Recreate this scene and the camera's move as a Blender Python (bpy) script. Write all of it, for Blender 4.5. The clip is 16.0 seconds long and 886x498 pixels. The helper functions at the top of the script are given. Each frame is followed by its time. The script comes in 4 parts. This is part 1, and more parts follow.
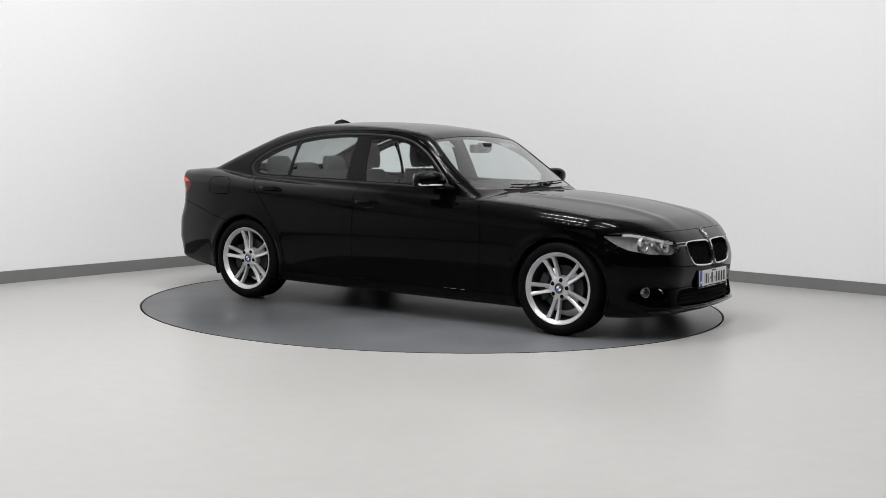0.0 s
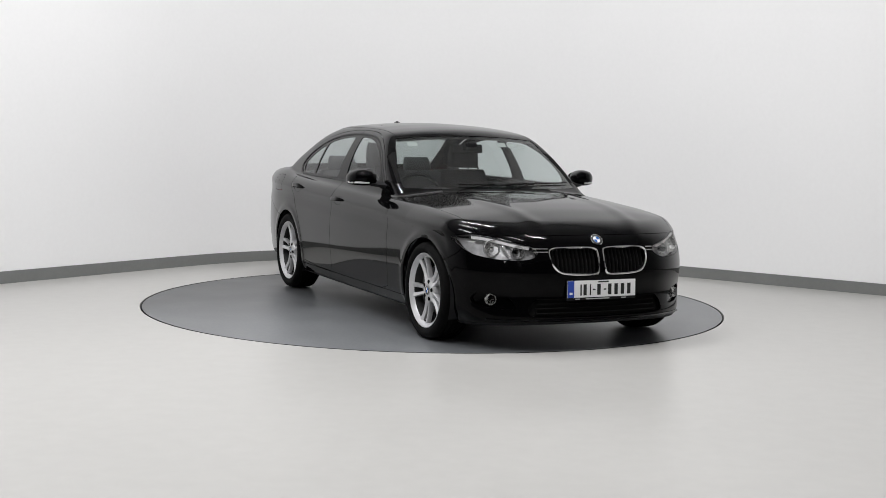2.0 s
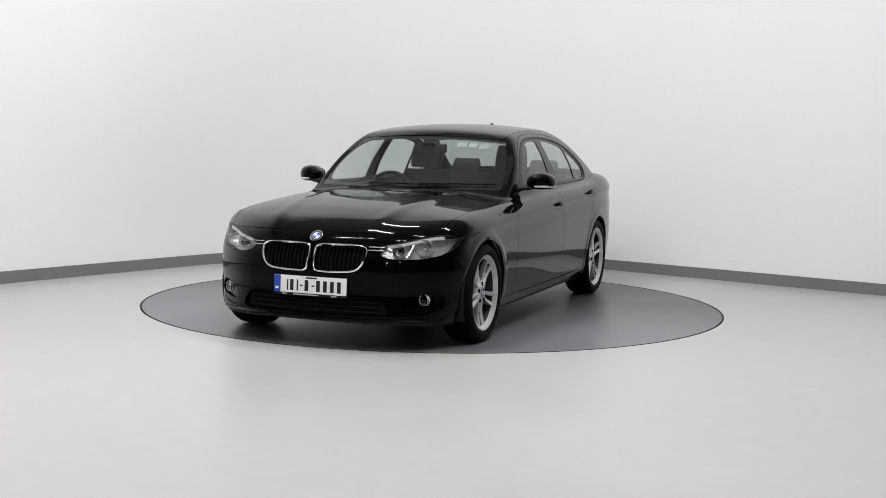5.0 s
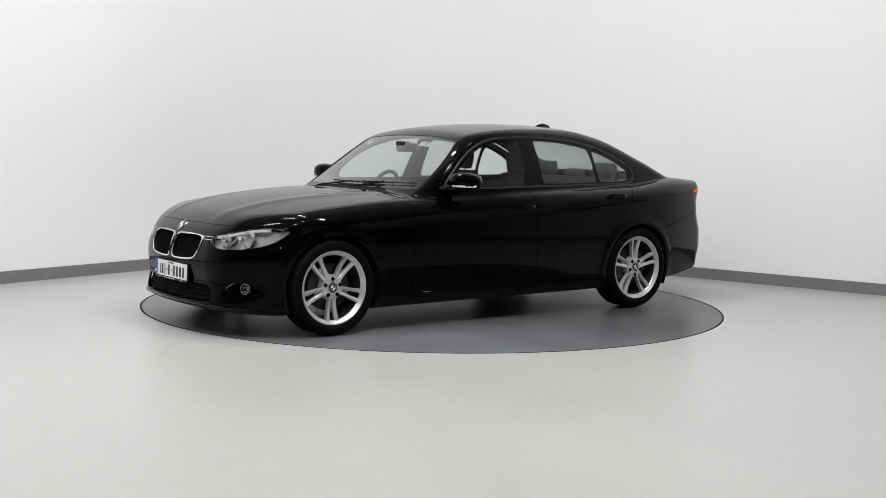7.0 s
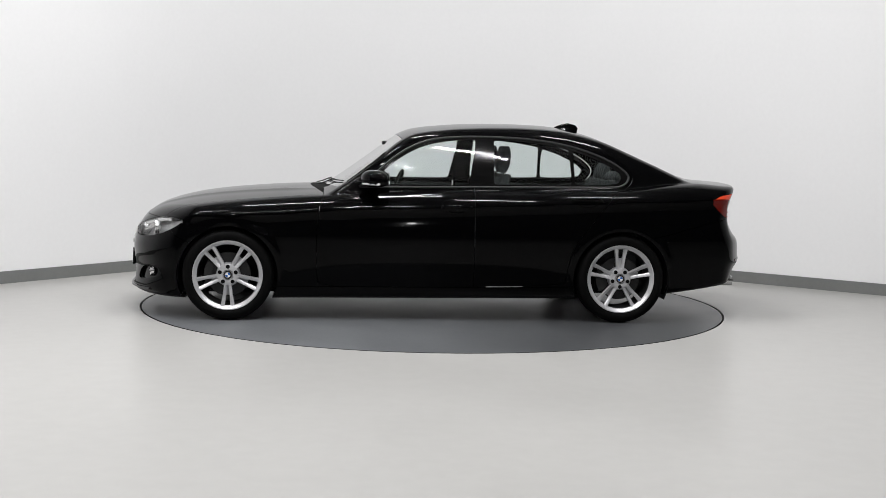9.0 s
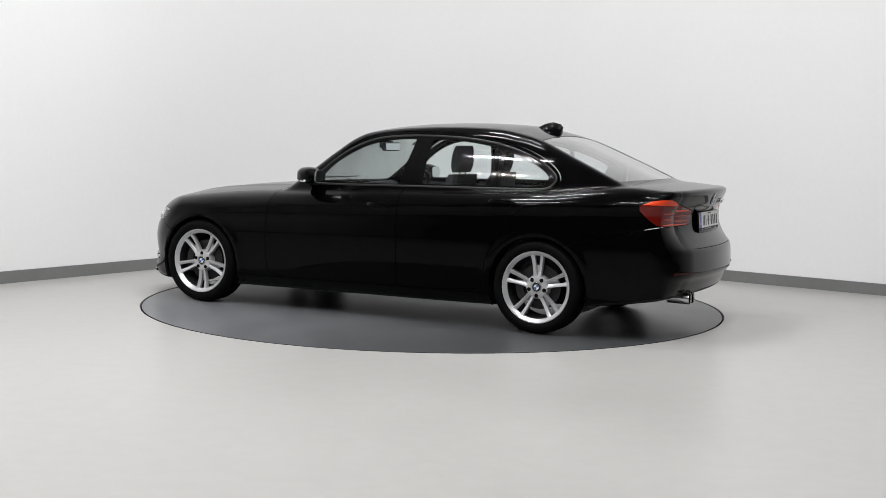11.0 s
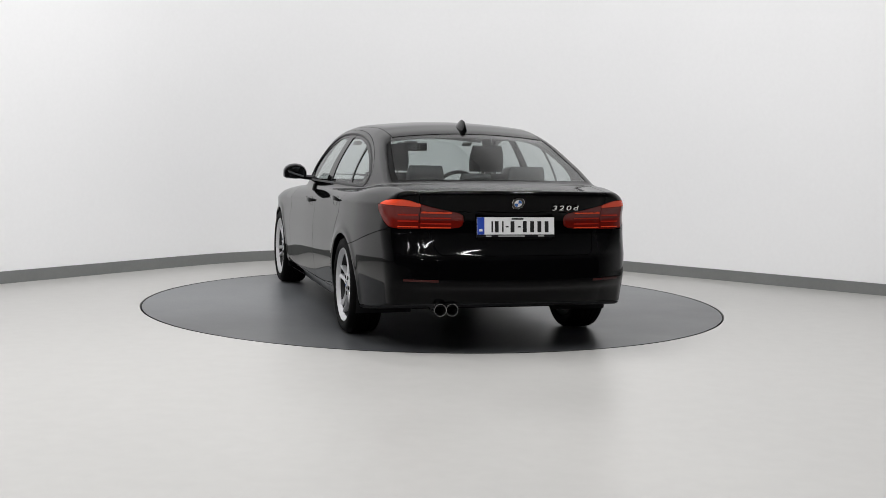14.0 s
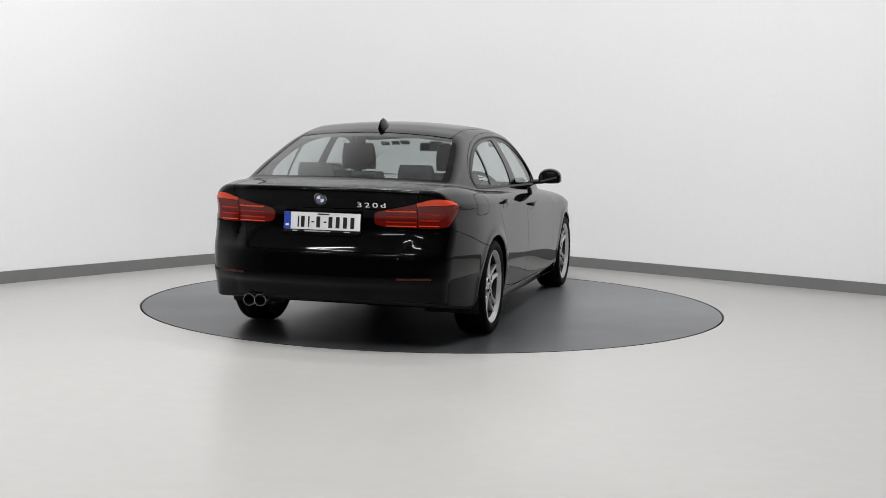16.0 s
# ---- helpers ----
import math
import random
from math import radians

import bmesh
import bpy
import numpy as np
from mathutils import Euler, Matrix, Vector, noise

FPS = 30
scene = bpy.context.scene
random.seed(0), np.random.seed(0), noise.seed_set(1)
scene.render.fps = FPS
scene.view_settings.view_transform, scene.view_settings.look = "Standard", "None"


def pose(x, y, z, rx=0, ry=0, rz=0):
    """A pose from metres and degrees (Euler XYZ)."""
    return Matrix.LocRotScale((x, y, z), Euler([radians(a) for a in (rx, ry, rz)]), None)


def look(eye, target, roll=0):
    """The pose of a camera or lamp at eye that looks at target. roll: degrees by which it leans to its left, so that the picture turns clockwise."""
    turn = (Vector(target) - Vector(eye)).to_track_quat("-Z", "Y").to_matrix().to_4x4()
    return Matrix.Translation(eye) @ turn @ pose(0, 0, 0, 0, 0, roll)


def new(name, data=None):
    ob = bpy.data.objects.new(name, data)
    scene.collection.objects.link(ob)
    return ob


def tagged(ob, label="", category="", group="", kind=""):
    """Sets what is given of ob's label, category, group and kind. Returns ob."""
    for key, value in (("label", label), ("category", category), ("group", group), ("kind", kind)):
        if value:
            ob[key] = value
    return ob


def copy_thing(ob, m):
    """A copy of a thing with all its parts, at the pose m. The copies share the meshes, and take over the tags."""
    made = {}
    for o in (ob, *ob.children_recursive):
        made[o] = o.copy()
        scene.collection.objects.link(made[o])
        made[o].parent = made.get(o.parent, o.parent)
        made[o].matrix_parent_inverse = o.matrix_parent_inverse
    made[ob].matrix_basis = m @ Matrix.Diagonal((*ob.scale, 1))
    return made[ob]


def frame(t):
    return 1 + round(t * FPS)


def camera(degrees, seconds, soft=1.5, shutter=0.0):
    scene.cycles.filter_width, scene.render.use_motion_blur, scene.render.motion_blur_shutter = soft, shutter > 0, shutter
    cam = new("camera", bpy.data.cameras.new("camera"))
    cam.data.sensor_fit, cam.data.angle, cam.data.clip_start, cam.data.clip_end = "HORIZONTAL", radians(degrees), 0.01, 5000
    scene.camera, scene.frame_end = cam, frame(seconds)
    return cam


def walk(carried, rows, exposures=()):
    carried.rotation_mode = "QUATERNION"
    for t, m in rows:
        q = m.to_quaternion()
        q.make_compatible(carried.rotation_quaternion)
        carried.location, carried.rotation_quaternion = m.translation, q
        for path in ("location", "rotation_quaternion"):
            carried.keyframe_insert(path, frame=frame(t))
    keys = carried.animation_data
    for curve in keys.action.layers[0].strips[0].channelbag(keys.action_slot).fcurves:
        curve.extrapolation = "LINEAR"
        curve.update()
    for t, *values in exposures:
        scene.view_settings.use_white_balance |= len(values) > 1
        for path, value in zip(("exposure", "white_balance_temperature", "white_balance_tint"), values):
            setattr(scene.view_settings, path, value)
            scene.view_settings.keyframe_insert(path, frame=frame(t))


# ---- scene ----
cam = camera(39.58, 16.0, 0.65)
EYE = Vector((0.0, -9.705, 1.339))
YAW, PITCH, ROLL = radians(0.433), radians(-5.349), 1.211
AIM = Vector((math.sin(YAW) * math.cos(PITCH), math.cos(YAW) * math.cos(PITCH), math.sin(PITCH)))
VIEW = look(EYE, EYE + AIM, ROLL)
walk(cam, [(0.0, VIEW), (16.0, VIEW)], [(0.0, 0.0), (16.0, 0.0)])

# ---- light: rows of ceiling battens parallel to one wall ----
world = bpy.data.worlds.new("world")
scene.world = world
world.use_nodes = True
world.node_tree.nodes["Background"].inputs[0].default_value = (0.9, 0.95, 1, 1)
world.node_tree.nodes["Background"].inputs[1].default_value = 0.02

CORNER = Vector((-0.644, 4.559, 0))
ALONG_L = Vector((-0.607, -0.795, 0)).normalized()
ALONG_R = Vector((0.795, -0.607, 0)).normalized()
ROOM, CEIL, BEND = 17.0, 6.0, 2.88


def spot(l, r, z=0.0):
    """A place in the room: metres from the corner along either wall, and height."""
    return CORNER + ALONG_L * l + ALONG_R * r + Vector((0, 0, z))


BATTEN_L = (3.4, 5.3, 7.4, 9.8)
BATTEN_R = (3.0, 6.4)
BATTEN_POWER = 97.0
for bl in BATTEN_L:
    for br in BATTEN_R:
        lamp = bpy.data.lights.new("batten_light", "AREA")
        lamp.shape, lamp.size, lamp.size_y = "RECTANGLE", 1.45, 0.055
        lamp.energy, lamp.color = BATTEN_POWER, (1.0, 0.996, 1.008)
        ob = new("batten_light", lamp)
        p = spot(bl, br, CEIL - 0.135)
        ob.matrix_world = Matrix.Translation(p) @ Matrix.Rotation(math.atan2(ALONG_R.y, ALONG_R.x), 4, "Z")

SPOTS = (Vector((-1.75, -11.2, 3.6)), Vector((1.15, -11.2, 3.6)))
SPOT_AIM = Vector((0, 0, 0.8))
for p in SPOTS:
    lamp = bpy.data.lights.new("spotlight_face", "AREA")
    lamp.shape, lamp.size, lamp.energy, lamp.color = "DISK", 0.16, 16.0, (1.0, 0.993, 0.995)
    ob = new("spotlight_face", lamp)
    ob.matrix_world = look(p, SPOT_AIM)


# ---- materials ----
def mat(name, col, rough=0.5, metal=0.0, spec=0.5, coat=0.0, emit=0.0, ior=1.5):
    m = bpy.data.materials.new(name)
    m.use_nodes = True
    b = m.node_tree.nodes["Principled BSDF"]
    b.inputs["Base Color"].default_value = (*col, 1)
    b.inputs["Roughness"].default_value = rough
    b.inputs["Metallic"].default_value = metal
    b.inputs["Specular IOR Level"].default_value = spec
    b.inputs["Coat Weight"].default_value = coat
    b.inputs["Coat Roughness"].default_value = 0.03
    b.inputs["IOR"].default_value = ior
    if emit:
        b.inputs["Emission Color"].default_value = (*col, 1)
        b.inputs["Emission Strength"].default_value = emit
    return m


def vary(m, amount=0.15, scale=4.0, detail=6.0, bump=0.0, bump_scale=200.0, rough=0.0, second=0.0, second_scale=60.0):
    """Two scales of tone, a little relief and uneven gloss on material m."""
    nt = m.node_tree
    b = nt.nodes["Principled BSDF"]
    co = nt.nodes.new("ShaderNodeTexCoord")
    n1 = nt.nodes.new("ShaderNodeTexNoise")
    n1.inputs["Scale"].default_value, n1.inputs["Detail"].default_value = scale, detail
    n1.normalize = True
    n2 = nt.nodes.new("ShaderNodeTexNoise")
    n2.inputs["Scale"].default_value, n2.inputs["Detail"].default_value = second_scale, 3
    nt.links.new(co.outputs["Object"], n1.inputs["Vector"])
    nt.links.new(co.outputs["Object"], n2.inputs["Vector"])
    col = b.inputs["Base Color"].default_value[:]
    ramp = nt.nodes.new("ShaderNodeMapRange")
    ramp.inputs["From Min"].default_value, ramp.inputs["From Max"].default_value = 0.25, 0.75
    ramp.clamp = False
    ramp.inputs["To Min"].default_value, ramp.inputs["To Max"].default_value = 1 - amount, 1 + amount
    nt.links.new(n1.outputs["Fac"], ramp.inputs["Value"])
    ramp2 = nt.nodes.new("ShaderNodeMapRange")
    ramp2.inputs["From Min"].default_value, ramp2.inputs["From Max"].default_value = 0.3, 0.7
    ramp2.clamp = False
    ramp2.inputs["To Min"].default_value, ramp2.inputs["To Max"].default_value = 1 - second, 1 + second
    nt.links.new(n2.outputs["Fac"], ramp2.inputs["Value"])
    mul = nt.nodes.new("ShaderNodeMath")
    mul.operation = "MULTIPLY"
    nt.links.new(ramp.outputs[0], mul.inputs[0])
    nt.links.new(ramp2.outputs[0], mul.inputs[1])
    vm = nt.nodes.new("ShaderNodeVectorMath")
    vm.operation = "SCALE"
    vm.inputs[0].default_value = col[:3]
    nt.links.new(mul.outputs[0], vm.inputs["Scale"])
    nt.links.new(vm.outputs[0], b.inputs["Base Color"])
    if rough:
        r0 = b.inputs["Roughness"].default_value
        rr = nt.nodes.new("ShaderNodeMapRange")
        rr.inputs["From Min"].default_value, rr.inputs["From Max"].default_value = 0.2, 0.8
        rr.inputs["To Min"].default_value, rr.inputs["To Max"].default_value = max(r0 - rough, 0.02), r0 + rough
        nt.links.new(n1.outputs["Fac"], rr.inputs["Value"])
        nt.links.new(rr.outputs[0], b.inputs["Roughness"])
    if bump:
        n3 = nt.nodes.new("ShaderNodeTexNoise")
        n3.inputs["Scale"].default_value, n3.inputs["Detail"].default_value = bump_scale, 3
        nt.links.new(co.outputs["Object"], n3.inputs["Vector"])
        bp = nt.nodes.new("ShaderNodeBump")
        bp.inputs["Strength"].default_value, bp.inputs["Distance"].default_value = bump, 0.002
        nt.links.new(n3.outputs["Fac"], bp.inputs["Height"])
        nt.links.new(bp.outputs[0], b.inputs["Normal"])
    return m


def glass_sheet(name, tint, gloss=1.0):
    """A thin pane: light passes straight, and glances off by Fresnel."""
    m = bpy.data.materials.new(name)
    m.use_nodes = True
    nt = m.node_tree
    nt.nodes.remove(nt.nodes["Principled BSDF"])
    clear = nt.nodes.new("ShaderNodeBsdfTransparent")
    clear.inputs[0].default_value = (*tint, 1)
    shine = nt.nodes.new("ShaderNodeBsdfGlossy")
    shine.inputs["Roughness"].default_value = 0.015
    edge = nt.nodes.new("ShaderNodeLayerWeight")
    edge.inputs["Blend"].default_value = 0.5
    power = nt.nodes.new("ShaderNodeMath")
    power.operation = "POWER"
    power.inputs[1].default_value = 5.0
    k = nt.nodes.new("ShaderNodeMath")
    k.operation = "MULTIPLY_ADD"
    k.inputs[1].default_value, k.inputs[2].default_value = 0.94 * gloss, 0.055 * gloss
    nt.links.new(edge.outputs["Facing"], power.inputs[0])
    nt.links.new(power.outputs[0], k.inputs[0])
    mix = nt.nodes.new("ShaderNodeMixShader")
    nt.links.new(k.outputs[0], mix.inputs[0])
    nt.links.new(clear.outputs[0], mix.inputs[1])
    nt.links.new(shine.outputs[0], mix.inputs[2])
    nt.links.new(mix.outputs[0], nt.nodes["Material Output"].inputs[0])
    return m


def gloss_paint(name, col):
    """Deep paint under clear lacquer: dark seen straight on, mirror-like at a glance."""
    m = vary(mat(name, col, 0.5, 0, 0.0), 0.1, 3.0, 2)
    nt = m.node_tree
    shine = nt.nodes.new("ShaderNodeBsdfGlossy")
    shine.inputs["Roughness"].default_value = 0.05
    edge = nt.nodes.new("ShaderNodeLayerWeight")
    edge.inputs["Blend"].default_value = 0.5
    power = nt.nodes.new("ShaderNodeMath")
    power.operation = "POWER"
    power.inputs[1].default_value = 3.7
    k = nt.nodes.new("ShaderNodeMath")
    k.operation = "MULTIPLY_ADD"
    k.inputs[1].default_value, k.inputs[2].default_value = 0.85, 0.0085
    nt.links.new(edge.outputs["Facing"], power.inputs[0])
    nt.links.new(power.outputs[0], k.inputs[0])
    mix = nt.nodes.new("ShaderNodeMixShader")
    nt.links.new(k.outputs[0], mix.inputs[0])
    nt.links.new(nt.nodes["Principled BSDF"].outputs[0], mix.inputs[1])
    nt.links.new(shine.outputs[0], mix.inputs[2])
    nt.links.new(mix.outputs[0], nt.nodes["Material Output"].inputs[0])
    return m


WALL = vary(mat("wall_paint", (0.82, 0.82, 0.82), 0.55), 0.012, 0.7, 4, 0.05, 120, 0, 0.008, 30)
CEILING = vary(mat("grey_ceiling_paint", (0.58, 0.58, 0.58), 0.8), 0.06, 0.8)
DARK_WALL = vary(mat("dark_wall_paint", (0.03, 0.03, 0.032), 0.8), 0.1, 1.0)
FLOOR = vary(mat("floor_resin", (0.385, 0.380, 0.366), 0.34), 0.06, 0.45, 8, 0.02, 30, 0.05, 0.025, 9)
BASEBOARD = vary(mat("grey_vinyl", (0.17, 0.175, 0.17), 0.45), 0.06, 3.0, 5, 0, 200, 0, 0.03, 40)
DECK = vary(mat("turntable_deck", (0.118, 0.124, 0.130), 0.34, 0, 0.5, 0, 0, 1.6), 0.16, 1.6, 9, 0.04, 260, 0.05, 0.09, 38)


def tone_ramp(m, x0, x1, low, high):
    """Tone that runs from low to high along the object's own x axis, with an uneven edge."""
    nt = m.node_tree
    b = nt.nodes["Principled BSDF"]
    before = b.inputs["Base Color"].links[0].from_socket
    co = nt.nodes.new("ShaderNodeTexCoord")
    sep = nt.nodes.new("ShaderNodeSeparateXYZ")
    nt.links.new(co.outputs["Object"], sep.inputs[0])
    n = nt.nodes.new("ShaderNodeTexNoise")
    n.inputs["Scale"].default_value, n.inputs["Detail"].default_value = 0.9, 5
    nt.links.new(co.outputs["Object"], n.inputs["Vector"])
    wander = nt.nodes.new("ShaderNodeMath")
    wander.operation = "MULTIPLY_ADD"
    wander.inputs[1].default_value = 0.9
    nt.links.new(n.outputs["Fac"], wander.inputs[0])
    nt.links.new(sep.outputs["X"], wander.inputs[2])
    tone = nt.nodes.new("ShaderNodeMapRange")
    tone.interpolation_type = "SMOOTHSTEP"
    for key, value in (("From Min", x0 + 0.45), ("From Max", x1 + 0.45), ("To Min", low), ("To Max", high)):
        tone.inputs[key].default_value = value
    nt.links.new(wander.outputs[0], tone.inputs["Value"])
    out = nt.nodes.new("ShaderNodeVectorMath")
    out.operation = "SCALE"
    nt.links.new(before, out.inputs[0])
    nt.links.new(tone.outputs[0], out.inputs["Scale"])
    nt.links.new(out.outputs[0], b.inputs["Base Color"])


# Deck tone falls to 0.40 towards its own -x side.
tone_ramp(DECK, -1.2, 0.9, 0.40, 1.0)
GROOVE = mat("dark_groove", (0.004, 0.004, 0.004), 0.8, 0, 0.1)
PAINT = gloss_paint("black_gloss_paint", (0.0012, 0.0012, 0.0014))
TRIM = mat("gloss_black_trim", (0.003, 0.003, 0.003), 0.1, 0, 0.15)
BEAD = mat("satin_black_bead", (0.012, 0.012, 0.013), 0.45, 0, 0.3)
PLASTIC = vary(mat("black_plastic", (0.007, 0.007, 0.008), 0.5, 0, 0.2), 0.15, 20, 4, 0.2, 900)
RUBBER = vary(mat("tyre_rubber", (0.003, 0.003, 0.003), 0.6, 0, 0.06), 0.2, 25, 4, 0.2, 700)
ALLOY = vary(mat("silver_alloy", (0.58, 0.58, 0.59), 0.34, 0.5), 0.05, 30, 3, 0, 200, 0.03)
# Rim alloy darkened in colour to stand for shade behind the spokes.
BARREL = vary(mat("shade_dark_alloy", (0.03, 0.03, 0.03), 0.5, 0.5), 0.1, 30)
DISC = vary(mat("brake_iron", (0.02, 0.02, 0.02), 0.5, 0.3), 0.2, 40)
CHROME = mat("chrome", (0.80, 0.80, 0.80), 0.08, 1.0)
SATIN = mat("satin_chrome", (0.55, 0.55, 0.55), 0.25, 1.0)
GLASS = glass_sheet("car_glass", (0.88, 0.925, 0.918))
SCREEN = glass_sheet("screen_glass", (0.74, 0.79, 0.78), 1.9)
CLEAR = glass_sheet("lamp_lens", (0.93, 0.93, 0.93), 0.9)
MIRROR = mat("mirror_glass", (0.7, 0.72, 0.74), 0.02, 1.0)
HOUSING = vary(mat("lamp_housing", (0.50, 0.50, 0.51), 0.28, 0.35), 0.2, 30, 2, 0.3, 60)
REFLECTOR = mat("lamp_reflector", (0.7, 0.7, 0.7), 0.18, 0.85)
BROW = mat("white_light_guide", (0.75, 0.75, 0.75), 0.25, 0, 0.5)
RED_DARK = mat("red_lens", (0.12, 0.006, 0.0035), 0.08, 0, 0.4, 0.0)
RED_DEEP = mat("deep_red_reflector", (0.035, 0.004, 0.003), 0.15, 0, 0.4)
RED_MID = mat("red_lens_band", (0.38, 0.018, 0.008), 0.10, 0, 0.4, 0.0)
RED_LIGHT = mat("orange_red_lens", (0.76, 0.066, 0.022), 0.12, 0, 0.4, 0.0)
CLOTH = vary(mat("anthracite_cloth", (0.045, 0.047, 0.048), 0.85, 0, 0.25), 0.25, 50, 4, 0.3, 500)
LINER = vary(mat("grey_headlining", (0.10, 0.10, 0.10), 0.9), 0.1, 30)
WHITE = mat("plate_white", (0.78, 0.78, 0.78), 0.35)
BLUE = mat("plate_blue", (0.02, 0.06, 0.36), 0.35)
INK = mat("plate_ink", (0.008, 0.008, 0.008), 0.4)
PALE_BLUE = mat("roundel_blue", (0.03, 0.13, 0.42), 0.2)
PAPER = mat("sticker_paper", (0.42, 0.43, 0.42), 0.6)
LAMP_WHITE = mat("batten_white", (0.8, 0.8, 0.8), 0.5)


# ---- mesh helpers ----
def link_bm(name, bm, material, smooth=True):
    me = bpy.data.meshes.new(name)
    bmesh.ops.recalc_face_normals(bm, faces=bm.faces[:])
    for f in bm.faces:
        f.smooth = smooth
    bm.to_mesh(me)
    bm.free()
    for m in (material if isinstance(material, (list, tuple)) else [material]):
        me.materials.append(m)
    if smooth:
        me.set_sharp_from_angle(angle=radians(35))
    return new(name, me)


def part(name, bm, material, parent, label="", smooth=True):
    ob = link_bm(name, bm, material, smooth)
    ob.parent = parent
    return tagged(ob, label) if label else ob


def block(bm, x0, x1, y0, y1, z0, z1, bevel=0.0, m=None):
    r = bmesh.ops.create_cube(bm, size=1, matrix=Matrix.Translation(((x0 + x1) / 2, (y0 + y1) / 2, (z0 + z1) / 2)) @ Matrix.Diagonal((x1 - x0, y1 - y0, z1 - z0, 1)))
    vs = r["verts"]
    if bevel:
        es = list({e for v in vs for e in v.link_edges})
        o = bmesh.ops.bevel(bm, geom=es, offset=bevel, segments=3, profile=0.6, affect="EDGES")
        vs = list({v for f in o["faces"] for v in f.verts} | {v for v in vs if v.is_valid})
    if m is not None:
        bmesh.ops.transform(bm, matrix=m, verts=vs)
    return vs


def lathe(bm, profile, seg=48, m=None, closed=False, a0=0.0, a1=2 * math.pi):
    """Turns a profile of (radius, height) about the y axis."""
    full = abs(a1 - a0 - 2 * math.pi) < 1e-6
    n = seg if full else seg + 1
    rings = []
    for r, h in profile:
        ring = []
        for i in range(n):
            a = a0 + (a1 - a0) * i / seg
            v = Vector((r * math.cos(a), h, r * math.sin(a)))
            ring.append(bm.verts.new(m @ v if m is not None else v))
        rings.append(ring)
    pairs = list(zip(rings, rings[1:])) + ([(rings[-1], rings[0])] if closed else [])
    for p, q in pairs:
        for i in range(seg):
            j = (i + 1) % n
            bm.faces.new((p[i], p[j], q[j], q[i]))
    return rings


def disc(bm, r, h, seg=32, m=None, index=0):
    c = bm.verts.new((m @ Vector((0, h, 0))) if m is not None else (0, h, 0))
    vs = []
    for i in range(seg):
        v = Vector((r * math.cos(2 * math.pi * i / seg), h, r * math.sin(2 * math.pi * i / seg)))
        vs.append(bm.verts.new(m @ v if m is not None else v))
    for i in range(seg):
        bm.faces.new((c, vs[i], vs[(i + 1) % seg])).material_index = index
    return vs


def loft(bm, sections, caps=True, closed=True):
    rows = [[bm.verts.new(v) for v in s] for s in sections]
    n = len(rows[0])
    for p, q in zip(rows, rows[1:]):
        for i in range(n if closed else n - 1):
            j = (i + 1) % n
            bm.faces.new((p[i], p[j], q[j], q[i]))
    if caps:
        bm.faces.new(rows[0][::-1])
        bm.faces.new(rows[-1])
    return rows


def tube(bm, pts, r, seg=10, caps=True):
    pts = [Vector(p) for p in pts]
    secs = []
    for i, p in enumerate(pts):
        d = (pts[min(i + 1, len(pts) - 1)] - pts[max(i - 1, 0)]).normalized()
        a = d.cross(Vector((0, 0, 1)) if abs(d.z) < 0.9 else Vector((1, 0, 0))).normalized()
        b = d.cross(a)
        rr = r[i] if isinstance(r, (list, tuple)) else r
        secs.append([p + a * rr * math.cos(2 * math.pi * k / seg) + b * rr * math.sin(2 * math.pi * k / seg) for k in range(seg)])
    loft(bm, secs, caps)


# ---- the room ----
def wall_line(offset):
    """Plan of the two lit walls with their rounded corner, set back by offset."""
    pts = [spot(ROOM, -offset), spot(BEND, -offset)]
    mid = spot(BEND, BEND)
    for i in range(1, 40):
        a = math.pi / 2 * i / 40
        d = ALONG_R * -math.cos(a) + ALONG_L * -math.sin(a)
        pts.append(mid + d * (BEND + offset))
    return pts + [spot(-offset, BEND), spot(-offset, ROOM)]


def band(name, inner, outer, z0, z1, material, label, category):
    bm = bmesh.new()
    secs = []
    for p, q in zip(wall_line(inner), wall_line(outer)):
        secs.append([Vector((p.x, p.y, z0)), Vector((q.x, q.y, z0)), Vector((q.x, q.y, z1)), Vector((p.x, p.y, z1))])
    loft(bm, secs)
    return tagged(link_bm(name, bm, material), label, category, kind="structure")


band("wall_curved", 0.0, 0.2, -0.1, CEIL, WALL, "white painted walls meeting in a rounded corner", "wall")
band("baseboard", -0.012, -0.001, 0.0, 0.104, BASEBOARD, "plain grey vinyl skirting along the white wall", "skirting")


def dark_wall(name, l0, l1, r0, r1):
    bm = bmesh.new()
    a, b, c, d = spot(l0, r0), spot(l1, r0), spot(l1, r1), spot(l0, r1)
    loft(bm, [[Vector((p.x, p.y, z)) for p in (a, b, c, d)] for z in (-0.1, CEIL)])
    tagged(link_bm(name, bm, DARK_WALL, False), "dark painted hall wall behind the camera", "wall", kind="structure")


dark_wall("wall_south", ROOM, ROOM + 0.2, -0.2, ROOM)
dark_wall("wall_east", -0.2, ROOM + 0.2, ROOM + 0.001, ROOM + 0.2)
bm = bmesh.new()
loft(bm, [[spot(l, r, z) for l, r in ((-0.3, -0.3), (ROOM + 0.3, -0.3), (ROOM + 0.3, ROOM + 0.3), (-0.3, ROOM + 0.3))] for z in (CEIL + 0.003, CEIL + 0.15)])
tagged(link_bm("ceiling", bm, CEILING, False), "plain grey painted ceiling of the hall", "ceiling", kind="structure")

